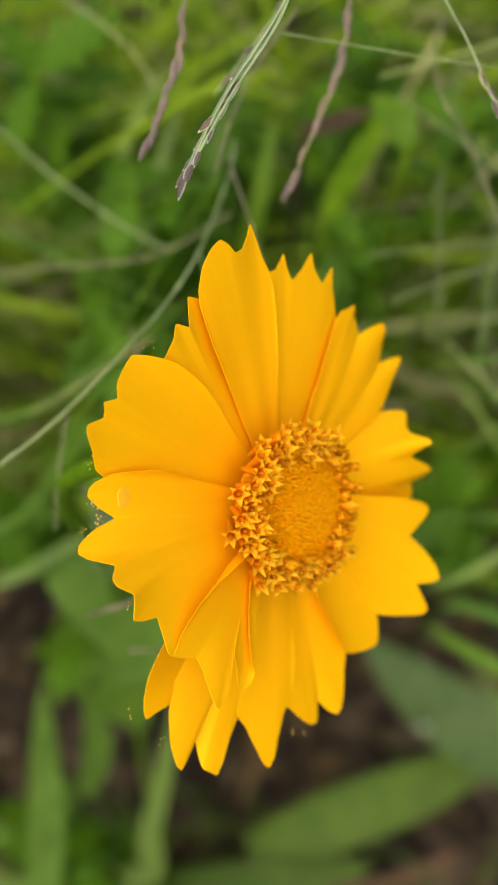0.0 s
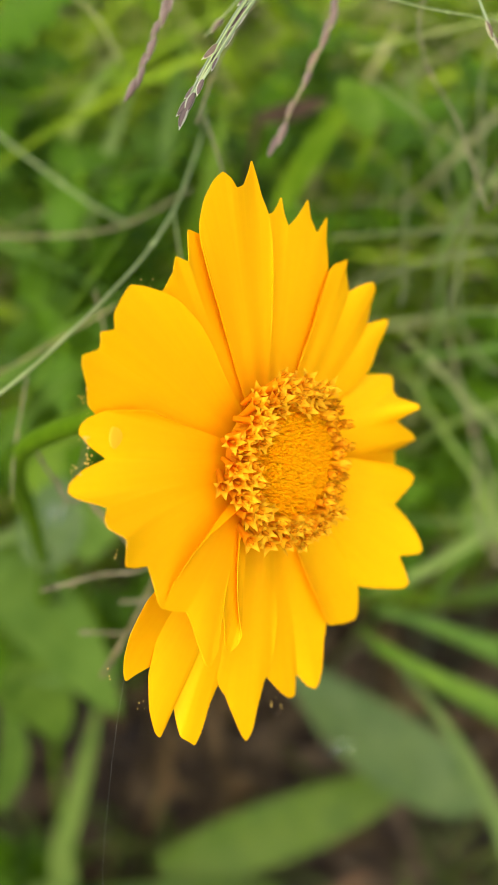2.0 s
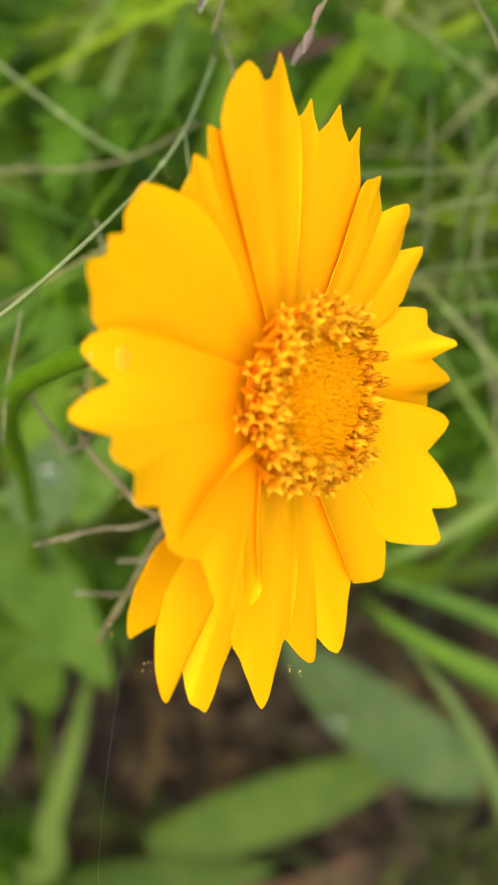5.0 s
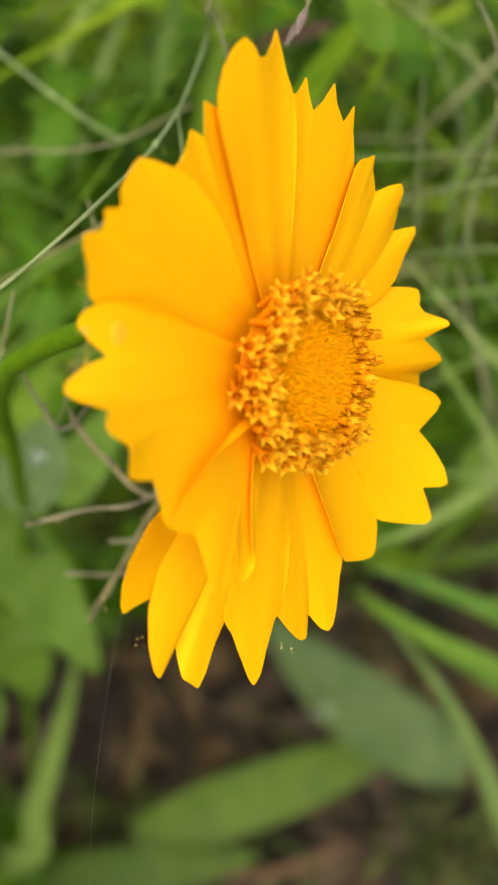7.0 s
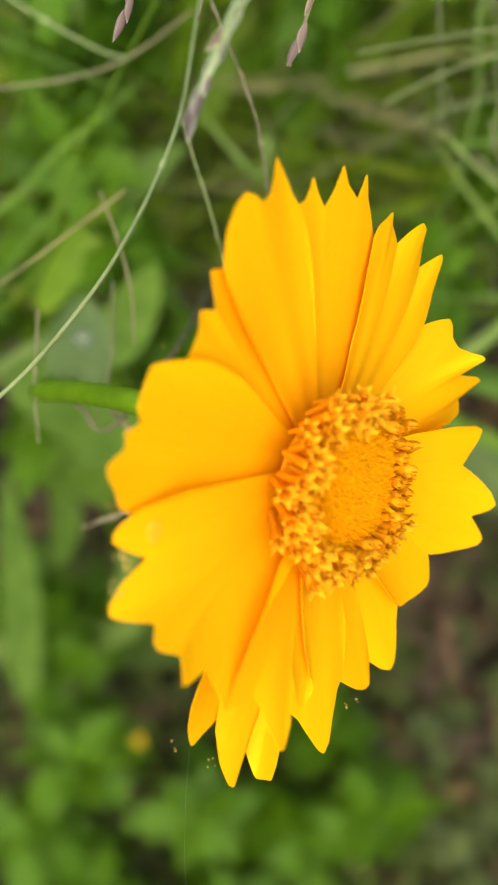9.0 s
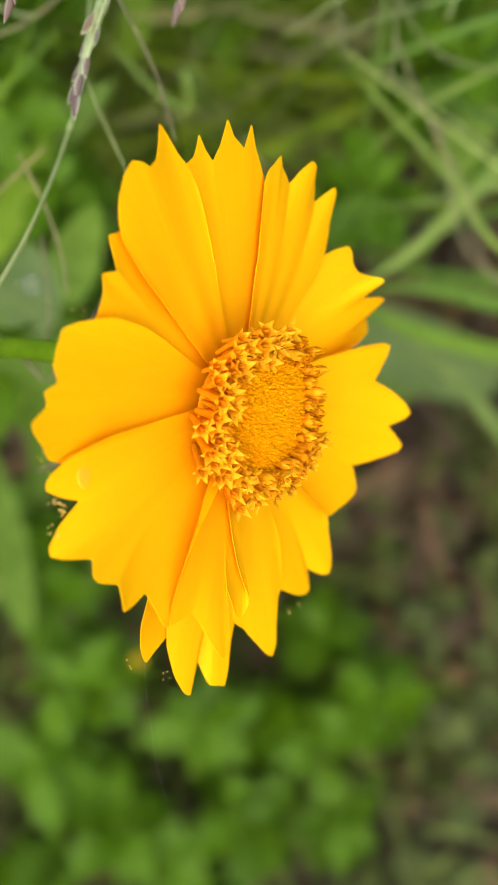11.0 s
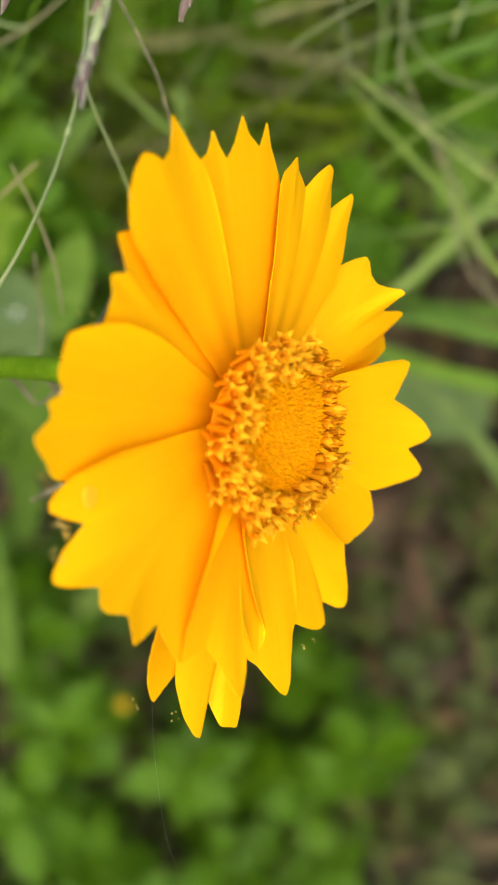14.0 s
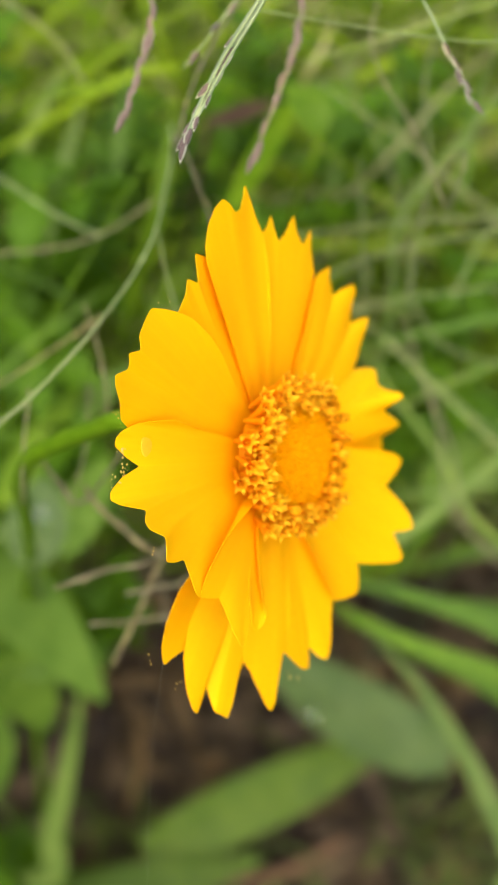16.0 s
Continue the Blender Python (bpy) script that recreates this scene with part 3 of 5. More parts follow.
# ---- grasses, stems and leaves round it ----
def grass_stem(mat, label, points, width):
    run = rooted(points)
    plant = new("grass_plant")
    plant.matrix_basis = Matrix.Translation(run[0])
    line = [q - run[0] for q in run]
    culm = piece("culm", tube("culm", line, width * 0.35, mat, sides=7, taper=0.7, knobs=0.12), plant)
    seg = spline(line, 40)
    for k in (14, 27):
        piece("joint", tube("joint", [seg[k] - (seg[k + 1] - seg[k]).normalized() * width * 0.7, seg[k], seg[k] + (seg[k + 1] - seg[k]).normalized() * width * 0.7], width * 0.46, mat, sides=8, count=5, taper=0.85), culm)
    return tagged(plant, label, "grass", "stems in the grass")


def branch(host, mat, label, points, width):
    off = host.matrix_basis.translation
    line = [Vector(q) - off for q in points]
    shoot = piece("branch", tube("branch", line, width * 0.4, mat, sides=6, taper=0.75, knobs=0.25), host, label)
    seg = spline(line, 30)
    for k in (8, 15, 22):
        d = (seg[k + 1] - seg[k]).normalized()
        tip = seg[k] + d * width * 2.4 + Vector((0.6 if k % 2 else -0.6, -0.3, 0.2)) * width
        piece("bract", tube("bract", [seg[k], seg[k].lerp(tip, 0.5), tip], width * 0.45, DRY_STEM, sides=6, count=7, taper=0.25), shoot)


def dry_twig(label, points, width):
    p = [Vector(q) for q in points]
    if p[0].x > p[-1].x:
        p.reverse()
    a = p[-1]
    p += [a + Vector((0.010, 0.014, -0.004)), Vector((a.x + 0.02, a.y + 0.13, a.z * 0.58)), Vector((a.x + 0.02, a.y + 0.27, -0.004))]
    p.reverse()
    twig = new("twig")
    twig.matrix_basis = Matrix.Translation(p[0])
    line = [q - p[0] for q in p]
    shoot = piece("shoot", tube("shoot", line, width * 0.4, TWIG, sides=8, count=50, taper=0.75, knobs=0.55), twig)
    seg = spline(line, 50)
    for k, side in ((36, 1), (42, -1), (46, 1)):
        d = (seg[k + 1] - seg[k]).normalized()
        tip = seg[k] + d * width * 2.2 + Vector((0.2, -0.3, side)) * width * 1.1
        piece("spur", tube("spur", [seg[k], seg[k].lerp(tip, 0.6) + d * width * 0.3, tip], width * 0.28, TWIG, sides=6, count=8, taper=0.3), shoot)
    return tagged(twig, label, "twig", "dry twigs")


def grass_blade(mat, label, points, width):
    run = rooted(points)
    plant = new("grass_plant")
    plant.matrix_basis = Matrix.Translation(run[0])
    line = [q - run[0] for q in run]
    v, f, uv = ribbon_data(line, width, 48, wave=0.06, across=7)
    blade = piece("blade", mesh_of("blade", v, f, mat, uv), plant)
    piece("midrib", tube("midrib", [q - FACING * 0.0003 for q in line], 0.00035, mat, sides=6, taper=0.4, count=48), blade)
    return tagged(plant, label, "grass", "broad grass blades")


def broad_leaf(mat, label, points, width):
    run = [Vector(q) for q in points]
    if run[0].z > run[-1].z and abs(run[0].x) < abs(run[-1].x):
        run.reverse()
    leaf = new("leaf")
    base = run[0].copy()
    leaf.matrix_basis = Matrix.Translation((base.x, base.y + 0.02 + 0.5 * max(0.0, base.z - 0.12), 0))
    off = leaf.matrix_basis.translation
    v, f, uv = ribbon_data([q - off for q in run], width, 26, fold=0.12, wave=0.07, across=9, shape=lambda s: (math.sin(math.pi * min(1, 0.06 + 0.94 * s) ** 0.85) ** 0.7) + 0.02)
    blade = piece("leaf_blade", mesh_of("leaf_blade", v, f, mat, uv), leaf)
    piece("midrib", tube("midrib", [q - off - FACING * 0.0004 for q in run], 0.0005, mat, sides=6, taper=0.4), blade)
    piece("leaf_stalk", tube("leaf_stalk", [base - off, base * 0.6 + off * 0.4 - off + Vector((0, 0.004, 0)), Vector((0, 0, -0.004))], 0.0007, mat, sides=6, taper=1.2), leaf)
    return tagged(leaf, label, "leaf", "broad leaves")


S1 = grass_stem(GREEN_STEM, "slender pale green grass stem arching beside the flower", [(-0.0022, 0.1671, 0.5019), (-0.0027, 0.1575, 0.5055), (-0.0045, 0.1460, 0.5090), (-0.0068, 0.1322, 0.5147), (-0.0101, 0.1221, 0.5174), (-0.0138, 0.1130, 0.5206), (-0.0178, 0.1069, 0.5208), (-0.0240, 0.1010, 0.5185), (-0.0310, 0.0965, 0.5155)], 0.00080)
branch(S1, DRY_STEM, "thin brownish green grass stem among the blades", [(0.0063, 0.1526, 0.5386), (0.0015, 0.1471, 0.5347), (-0.0016, 0.1423, 0.5313), (-0.0043, 0.1356, 0.5266)], 0.00050)
grass_stem(DRY_STEM, "pale brownish grass stalk with a bent tip", [(0.0261, 0.1604, 0.5306), (0.0248, 0.1563, 0.5277), (0.0262, 0.1513, 0.5242), (0.0305, 0.1453, 0.5200), (0.0346, 0.1362, 0.5136)], 0.00054)
grass_stem(GREEN_STEM, "hair-thin green grass stem lying across", [(0.0035, 0.1323, 0.5512), (0.0141, 0.1308, 0.5502), (0.0236, 0.1296, 0.5493), (0.0346, 0.1294, 0.5491)], 0.00035)
grass_stem(GREEN_STEM, "pale green grass stem lying aslant", [(0.0205, 0.1795, 0.5037), (0.0357, 0.1831, 0.5062), (0.0551, 0.1881, 0.5097)], 0.00063)
grass_stem(PALE_STEM, "pale straw-green grass stem lying aslant", [(0.0250, 0.1898, 0.4908), (0.0372, 0.1828, 0.4858), (0.0462, 0.1769, 0.4817), (0.0564, 0.1704, 0.4772)], 0.00073)
grass_stem(PALE_STEM, "pale grass stem in the thick grass", [(-0.0309, 0.2030, 0.5000), (-0.0264, 0.2007, 0.4984), (-0.0193, 0.1956, 0.4948), (-0.0152, 0.1898, 0.4907)], 0.00113)
grass_stem(GREEN_STEM, "pale green branching grass stem", [(-0.0331, 0.1805, 0.4809), (-0.0233, 0.1748, 0.4769), (-0.0164, 0.1714, 0.4745), (-0.0132, 0.1706, 0.4739)], 0.00090)
grass_stem(DRY_STEM, "brownish grass stem leading to a joint", [(-0.0318, 0.1681, 0.4722), (-0.0221, 0.1687, 0.4726), (-0.0132, 0.1706, 0.4739), (-0.0032, 0.1755, 0.4774)], 0.00070)
grass_stem(STALK, "bright green grass stem crossing at a joint", [(-0.0045, 0.1830, 0.4805), (-0.0132, 0.1717, 0.4727), (-0.0179, 0.1657, 0.4685), (-0.0231, 0.1590, 0.4638)], 0.00078)
grass_stem(PALE_STEM, "straw-pale dry grass stalk lying level", [(0.0200, 0.1678, 0.4753), (0.0320, 0.1689, 0.4761), (0.0411, 0.1695, 0.4765), (0.0585, 0.1698, 0.4768)], 0.00072)
grass_stem(PALE_STEM, "pale thick grass stalk bowed over the green", [(0.0245, 0.1648, 0.4665), (0.0328, 0.1677, 0.4686), (0.0433, 0.1700, 0.4702), (0.0600, 0.1717, 0.4714)], 0.00097)
grass_stem(PALE_STEM, "upright pale grass stalk", [(0.0316, 0.1767, 0.4850), (0.0316, 0.1671, 0.4782), (0.0312, 0.1567, 0.4709)], 0.00064)
grass_stem(PALE_STEM, "upright straw-coloured grass stalk", [(0.0432, 0.1737, 0.4862), (0.0409, 0.1634, 0.4790), (0.0378, 0.1523, 0.4712)], 0.00082)
grass_stem(GREEN_STEM, "pale green grass stalk leaning over", [(0.0624, 0.1825, 0.4655), (0.0572, 0.1767, 0.4614), (0.0519, 0.1690, 0.4560)], 0.00070)
grass_stem(GREEN_STEM, "long thin green stem running down to the litter", [(0.0356, 0.1703, 0.4503), (0.0440, 0.1631, 0.4452), (0.0525, 0.1562, 0.4404), (0.0631, 0.1475, 0.4342)], 0.00070)
grass_stem(DRY_STEM, "wispy grey-green dry stem", [(0.0451, 0.1742, 0.4462), (0.0475, 0.1665, 0.4408), (0.0509, 0.1569, 0.4341)], 0.00072)
grass_stem(DRY_STEM, "thin grey-brown dry stem", [(0.0421, 0.1702, 0.4435), (0.0495, 0.1619, 0.4376), (0.0535, 0.1527, 0.4312)], 0.00066)
branch(S1, DRY_STEM, "thin dark reddish stem with a red joint", [(-0.0249, 0.1184, 0.4979), (-0.0255, 0.1149, 0.4954), (-0.0262, 0.1107, 0.4924), (-0.0264, 0.1053, 0.4887)], 0.00038)
branch(S1, DRY_STEM, "brown weathered seed stem", [(-0.0142, 0.1391, 0.4889), (-0.0213, 0.1354, 0.4863), (-0.0265, 0.1327, 0.4844), (-0.0326, 0.1297, 0.4823)], 0.00051)
branch(S1, DRY_STEM, "thin stem with dry brown bracts", [(-0.0166, 0.1272, 0.4872), (-0.0170, 0.1230, 0.4842), (-0.0179, 0.1181, 0.4809), (-0.0203, 0.1122, 0.4767)], 0.00039)
branch(S1, DRY_STEM, "pale dangling dry stem", [(-0.0169, 0.1335, 0.4983), (-0.0149, 0.1274, 0.4941), (-0.0141, 0.1220, 0.4903), (-0.0144, 0.1179, 0.4874)], 0.00042)
branch(S1, GREEN_STEM, "thin green stem hanging beside the panicle", [(-0.0066, 0.1335, 0.5140), (-0.0055, 0.1305, 0.5085), (-0.0040, 0.1262, 0.5040), (-0.0022, 0.1190, 0.4985)], 0.00034)
branch(S1, DRY_STEM, "pinkish brown seed stem among the grass", [(-0.0027, 0.1575, 0.5055), (-0.0028, 0.1515, 0.5140), (-0.0021, 0.1440, 0.5180), (-0.0007, 0.1402, 0.5160), (0.0007, 0.1364, 0.5138), (0.0019, 0.1328, 0.5113), (0.0024, 0.1288, 0.5085), (0.0027, 0.1264, 0.5068)], 0.00043)
grass_stem(PALE_STEM, "hair-thin straw-pale stem lying aslant", [(0.0390, 0.1882, 0.4829), (0.0469, 0.1810, 0.4779), (0.0549, 0.1748, 0.4736), (0.0610, 0.1707, 0.4707)], 0.00075)
grass_stem(PALE_STEM, "fine pale stem across the grass", [(0.0431, 0.1693, 0.4428), (0.0496, 0.1641, 0.4392), (0.0572, 0.1580, 0.4350), (0.0659, 0.1505, 0.4297)], 0.00071)
grass_stem(GREEN_STEM, "fine green stem leaning over the grass", [(0.0332, 0.1776, 0.4419), (0.0435, 0.1797, 0.4434), (0.0550, 0.1808, 0.4442), (0.0690, 0.1819, 0.4449)], 0.00073)
grass_stem(PALE_STEM, "fine straw stem standing aslant", [(0.0352, 0.2251, 0.4684), (0.0405, 0.2156, 0.4619), (0.0458, 0.2053, 0.4546), (0.0488, 0.1958, 0.4480)], 0.00075)
dry_twig("pale dry twig with a snapped end", [(-0.0225, 0.0979, 0.4781), (-0.0151, 0.0997, 0.4794), (-0.0077, 0.1012, 0.4804)], 0.00090)
dry_twig("thin reddish brown dry twig", [(-0.0239, 0.1137, 0.4878), (-0.0212, 0.1106, 0.4856), (-0.0179, 0.1085, 0.4842)], 0.00078)
dry_twig("greenish grey dead stem under the petals", [(-0.0178, 0.1113, 0.4828), (-0.0135, 0.1073, 0.4800), (-0.0059, 0.1035, 0.4773)], 0.00122)
dry_twig("thin brown dry twig", [(-0.0123, 0.1029, 0.4668), (-0.0074, 0.1035, 0.4673), (-0.0026, 0.1046, 0.4680)], 0.00083)
dry_twig("thin pale dry twig lying level", [(-0.0179, 0.1007, 0.4619), (-0.0100, 0.1009, 0.4621), (-0.0026, 0.1024, 0.4632)], 0.00078)
dry_twig("grey-brown withered stem leaning down", [(-0.0060, 0.1088, 0.4676), (-0.0100, 0.1025, 0.4632), (-0.0146, 0.0955, 0.4583)], 0.00104)
dry_twig("dark brown withered stem", [(-0.0069, 0.1106, 0.4621), (-0.0060, 0.1062, 0.4591), (-0.0054, 0.1032, 0.4570)], 0.00059)
grass_blade(BLADE_MID, "broad green grass blade leaning up", [(0.0595, 0.1829, 0.3181), (0.0722, 0.1898, 0.3497), (0.0849, 0.1902, 0.3769)], 0.00731)
grass_blade(BLADE_MID, "smooth green grass blade lying level", [(0.0472, 0.2051, 0.3000), (0.0712, 0.1879, 0.3081), (0.0968, 0.1779, 0.3145)], 0.00703)
grass_blade(BLADE_BRIGHT, "bright yellow-green bowed grass blade", [(0.0429, 0.1754, 0.3329), (0.0505, 0.1679, 0.3344), (0.0636, 0.1592, 0.3350), (0.0864, 0.1490, 0.3346)], 0.00580)
grass_blade(BLADE_PALE, "long light green grass blade running down", [(0.0515, 0.1697, 0.3289), (0.0659, 0.1522, 0.3234), (0.0769, 0.1369, 0.3127), (0.0864, 0.1199, 0.3008)], 0.00685)
grass_blade(BLADE_MID, "narrow green grass blade", [(0.0714, 0.2056, 0.2937), (0.0884, 0.2084, 0.2956), (0.1064, 0.2094, 0.2964)], 0.00471)
grass_blade(BLADE_MID, "green grass blade lying level", [(0.0351, 0.1758, 0.4339), (0.0503, 0.1778, 0.4354), (0.0704, 0.1808, 0.4375)], 0.00300)
grass_blade(BLADE_PALE, "light green upright blade over the soil", [(-0.0201, 0.1969, 0.2607), (-0.0258, 0.1877, 0.2207), (-0.0335, 0.1762, 0.1791)], 0.01020)
grass_blade(BLADE_MID, "green grass blade lying over the litter", [(0.0445, 0.1727, 0.3445), (0.0589, 0.1707, 0.3431), (0.0784, 0.1642, 0.3385)], 0.00562)
grass_blade(BLADE_MID, "green grass blade with a curved tip", [(0.0449, 0.1748, 0.3258), (0.0608, 0.1682, 0.3212), (0.0812, 0.1597, 0.3152)], 0.00565)
grass_blade(BLADE_PALE, "light green blade leaning up to the grass", [(0.0390, 0.1622, 0.3707), (0.0520, 0.1663, 0.3736), (0.0745, 0.1787, 0.3823)], 0.00487)
grass_blade(BLADE_MID, "green grass blade leaning up", [(-0.0416, 0.1867, 0.3879), (-0.0296, 0.1935, 0.3993), (-0.0167, 0.1989, 0.4098)], 0.00178)
grass_blade(BLADE_MID, "green grass blade lying aslant", [(-0.0400, 0.2222, 0.4127), (-0.0262, 0.2140, 0.4137), (-0.0115, 0.2039, 0.4133)], 0.00179)
grass_blade(BLADE_PALE, "light green grass blade leaning up", [(-0.0423, 0.1788, 0.3622), (-0.0260, 0.1818, 0.3710), (-0.0126, 0.1858, 0.3805)], 0.00347)
grass_blade(BLADE_PALE, "slim light green grass blade", [(0.0373, 0.1827, 0.4321), (0.0440, 0.1737, 0.4257), (0.0547, 0.1613, 0.4171)], 0.00168)
grass_blade(BLADE_PALE, "slim light green grass blade", [(0.0666, 0.1784, 0.4223), (0.0534, 0.1772, 0.4148), (0.0402, 0.1730, 0.4052)], 0.00154)
grass_blade(BLADE_PALE, "slim light green grass blade", [(0.0478, 0.1899, 0.4304), (0.0457, 0.1833, 0.4191), (0.0425, 0.1771, 0.4080)], 0.00152)
grass_blade(BLADE_PALE, "slim light green grass blade", [(-0.0042, 0.1938, 0.4331), (0.0014, 0.1895, 0.4234), (0.0088, 0.1863, 0.4144)], 0.00171)
grass_blade(BLADE_MID, "slim green grass blade", [(-0.0282, 0.1923, 0.4187), (-0.0184, 0.1977, 0.4224), (-0.0097, 0.2031, 0.4262)], 0.00174)
grass_blade(BLADE_PALE, "slim light green grass blade", [(0.0700, 0.1703, 0.3898), (0.0570, 0.1724, 0.3846), (0.0425, 0.1756, 0.3801)], 0.00167)
grass_blade(BLADE_MID, "slim green grass blade", [(0.0685, 0.1761, 0.4073), (0.0540, 0.1834, 0.4124), (0.0373, 0.1883, 0.4158)], 0.00201)


def fallen_stick(label, points, width):
    ob = piece("stick", tube("stick", points, width * 0.5, FALLEN, sides=9, count=24, taper=0.6, knobs=0.6))
    tagged(ob, label, "stick", "fallen sticks")


def small_flower(label, points, width):
    top = Vector(points[0])
    bloom = new("small_yellow_flower")
    bloom.matrix_basis = Matrix.Translation((top.x, top.y, 0))
    piece("stem", tube("stem", [Vector((0, 0, -0.004)), Vector((0.002, 0.003, top.z * 0.5)), Vector((0, 0, top.z))], 0.0006, STALK, sides=6), bloom)
    for k in range(8):
        w = 2 * math.pi * k / 8
        d = Vector((math.cos(w), math.sin(w), 0.15))
        vv, ff, uu = ribbon_data([Vector((0, 0, top.z)), Vector((0, 0, top.z)) + d * width * 0.3, Vector((0, 0, top.z)) + d * width * 0.55], width * 0.34, 8, facing=Vector((0, 0, 1)))
        piece("petal", mesh_of("petal", vv, ff, DULL_YELLOW, uu), bloom)
    tagged(bloom, label, "flower")


fallen_stick("reddish brown fallen stick on the soil", [(0.0317, 0.2103, 0.0217), (0.0599, 0.2115, 0.0225), (0.0916, 0.2223, 0.0301)], 0.00574)
fallen_stick("dark red-brown fallen stick on the litter", [(0.0989, 0.1908, -0.0054), (0.1195, 0.2022, 0.0026), (0.1400, 0.2167, 0.0128)], 0.00522)
fallen_stick("pinkish brown fallen stick on the litter", [(0.0986, 0.2013, 0.0221), (0.0997, 0.1830, 0.0093), (0.1073, 0.1632, -0.0046)], 0.00518)
fallen_stick("thin red-brown fallen twig on the soil", [(0.0720, 0.2010, 0.0150), (0.0980, 0.1890, 0.0120), (0.1250, 0.1930, 0.0140)], 0.00340)
fallen_stick("dark brown fallen twig across the litter", [(0.1130, 0.1700, 0.0100), (0.1190, 0.1450, 0.0080), (0.1380, 0.1230, 0.0100)], 0.00380)
small_flower("tiny yellow flower among the low herbs", [(-0.0334, 0.1325, 0.1485)], 0.00479)
broad_leaf(LEAF_DULL, "broad dull bluish green leaf with water drops", [(0.0450, 0.2710, 0.1380), (0.0716, 0.2511, 0.1241), (0.1033, 0.2346, 0.1126), (0.1263, 0.2259, 0.1065)], 0.02916)
broad_leaf(LEAF_MID, "long broad green leaf over the bare soil", [(0.0008, 0.2152, 0.0520), (0.0362, 0.2256, 0.0593), (0.0751, 0.2362, 0.0734), (0.1128, 0.2464, 0.0939)], 0.02596)
broad_leaf(LEAF_MID, "broad dark green leaf low over the ground", [(-0.0367, 0.2071, 0.0396), (0.0113, 0.2063, 0.0390), (0.0531, 0.2118, 0.0429)], 0.01771)
broad_leaf(LEAF_DULL, "grey-green oval leaf holding a water drop", [(-0.0266, 0.1738, 0.3956), (-0.0283, 0.1654, 0.3918), (-0.0304, 0.1570, 0.3872)], 0.01294)
broad_leaf(LEAF_SOFT, "large soft green leaf hanging over the soil", [(-0.0478, 0.1832, 0.3451), (-0.0323, 0.1804, 0.3230), (-0.0149, 0.1731, 0.2843)], 0.01807)
broad_leaf(LEAF_BRIGHT, "fresh green pointed leaf hanging low", [(-0.0464, 0.1994, 0.3296), (-0.0353, 0.1957, 0.3203), (-0.0196, 0.1894, 0.2958)], 0.01389)
broad_leaf(LEAF_SOFT, "soft green leaf in the undergrowth", [(-0.0512, 0.1842, 0.3056), (-0.0390, 0.1825, 0.2842), (-0.0309, 0.1821, 0.2504)], 0.01969)
broad_leaf(LEAF_BRIGHT, "rounded yellow-green leaf in the grass", [(0.0228, 0.2066, 0.4757), (0.0264, 0.2010, 0.4758), (0.0289, 0.1966, 0.4727)], 0.00676)
broad_leaf(LEAF_BRIGHT, "bright green blade-like leaf leaning up", [(0.0159, 0.2153, 0.4348), (0.0224, 0.2176, 0.4498), (0.0295, 0.2193, 0.4644)], 0.00522)
broad_leaf(LEAF_MID, "broad green leaf low over the ground", [(-0.0479, 0.1912, 0.0419), (-0.0094, 0.1981, 0.0467), (0.0312, 0.2080, 0.0536)], 0.02616)
broad_leaf(BLADE_PALE, "pale rounded leaf on the litter", [(0.1453, 0.1851, 0.0846), (0.1493, 0.1712, 0.0749), (0.1526, 0.1552, 0.0637)], 0.02322)
broad_leaf(LEAF_SOFT, "soft bright green leaf beside the stalk", [(-0.0486, 0.1983, 0.3020), (-0.0338, 0.1913, 0.2904), (-0.0168, 0.1853, 0.2795)], 0.02267)
broad_leaf(BLADE_PALE, "narrow light green leaf in the grass", [(-0.0241, 0.2250, 0.4147), (-0.0202, 0.2346, 0.4281), (-0.0146, 0.2437, 0.4412)], 0.00310)
broad_leaf(BLADE_PALE, "narrow light green leaf in the grass", [(-0.0320, 0.2396, 0.4182), (-0.0262, 0.2471, 0.4302), (-0.0180, 0.2542, 0.4419)], 0.00318)
broad_leaf(BLADE_MID, "narrow green leaf in the grass", [(-0.0083, 0.2353, 0.4219), (-0.0063, 0.2490, 0.4315), (-0.0028, 0.2573, 0.4440)], 0.00316)
broad_leaf(BLADE_PALE, "narrow light green leaf in the grass", [(0.0448, 0.2464, 0.4096), (0.0466, 0.2557, 0.4228), (0.0489, 0.2647, 0.4357)], 0.00333)
broad_leaf(BLADE_MID, "narrow green leaf in the grass", [(0.0611, 0.2433, 0.4141), (0.0598, 0.2578, 0.4242), (0.0600, 0.2679, 0.4380)], 0.00335)
broad_leaf(BLADE_MID, "narrow green leaf in the grass", [(0.0748, 0.2397, 0.4116), (0.0776, 0.2520, 0.4202), (0.0809, 0.2611, 0.4333)], 0.00337)
broad_leaf(LEAF_BRIGHT, "bright green leaf spread level in the grass", [(-0.0490, 0.3052, 0.3650), (-0.0279, 0.3155, 0.3600), (-0.0037, 0.3214, 0.3500)], 0.0085)
broad_leaf(LEAF_BRIGHT, "fresh green leaf leaning in the grass", [(-0.0380, 0.1845, 0.3700), (-0.0275, 0.1949, 0.3800), (-0.0184, 0.2065, 0.3850)], 0.0080)
broad_leaf(LEAF_BRIGHT, "fresh green leaf behind the arching stem", [(0.0009, 0.2420, 0.3500), (0.0073, 0.2566, 0.3600), (0.0155, 0.2672, 0.3700)], 0.0090)
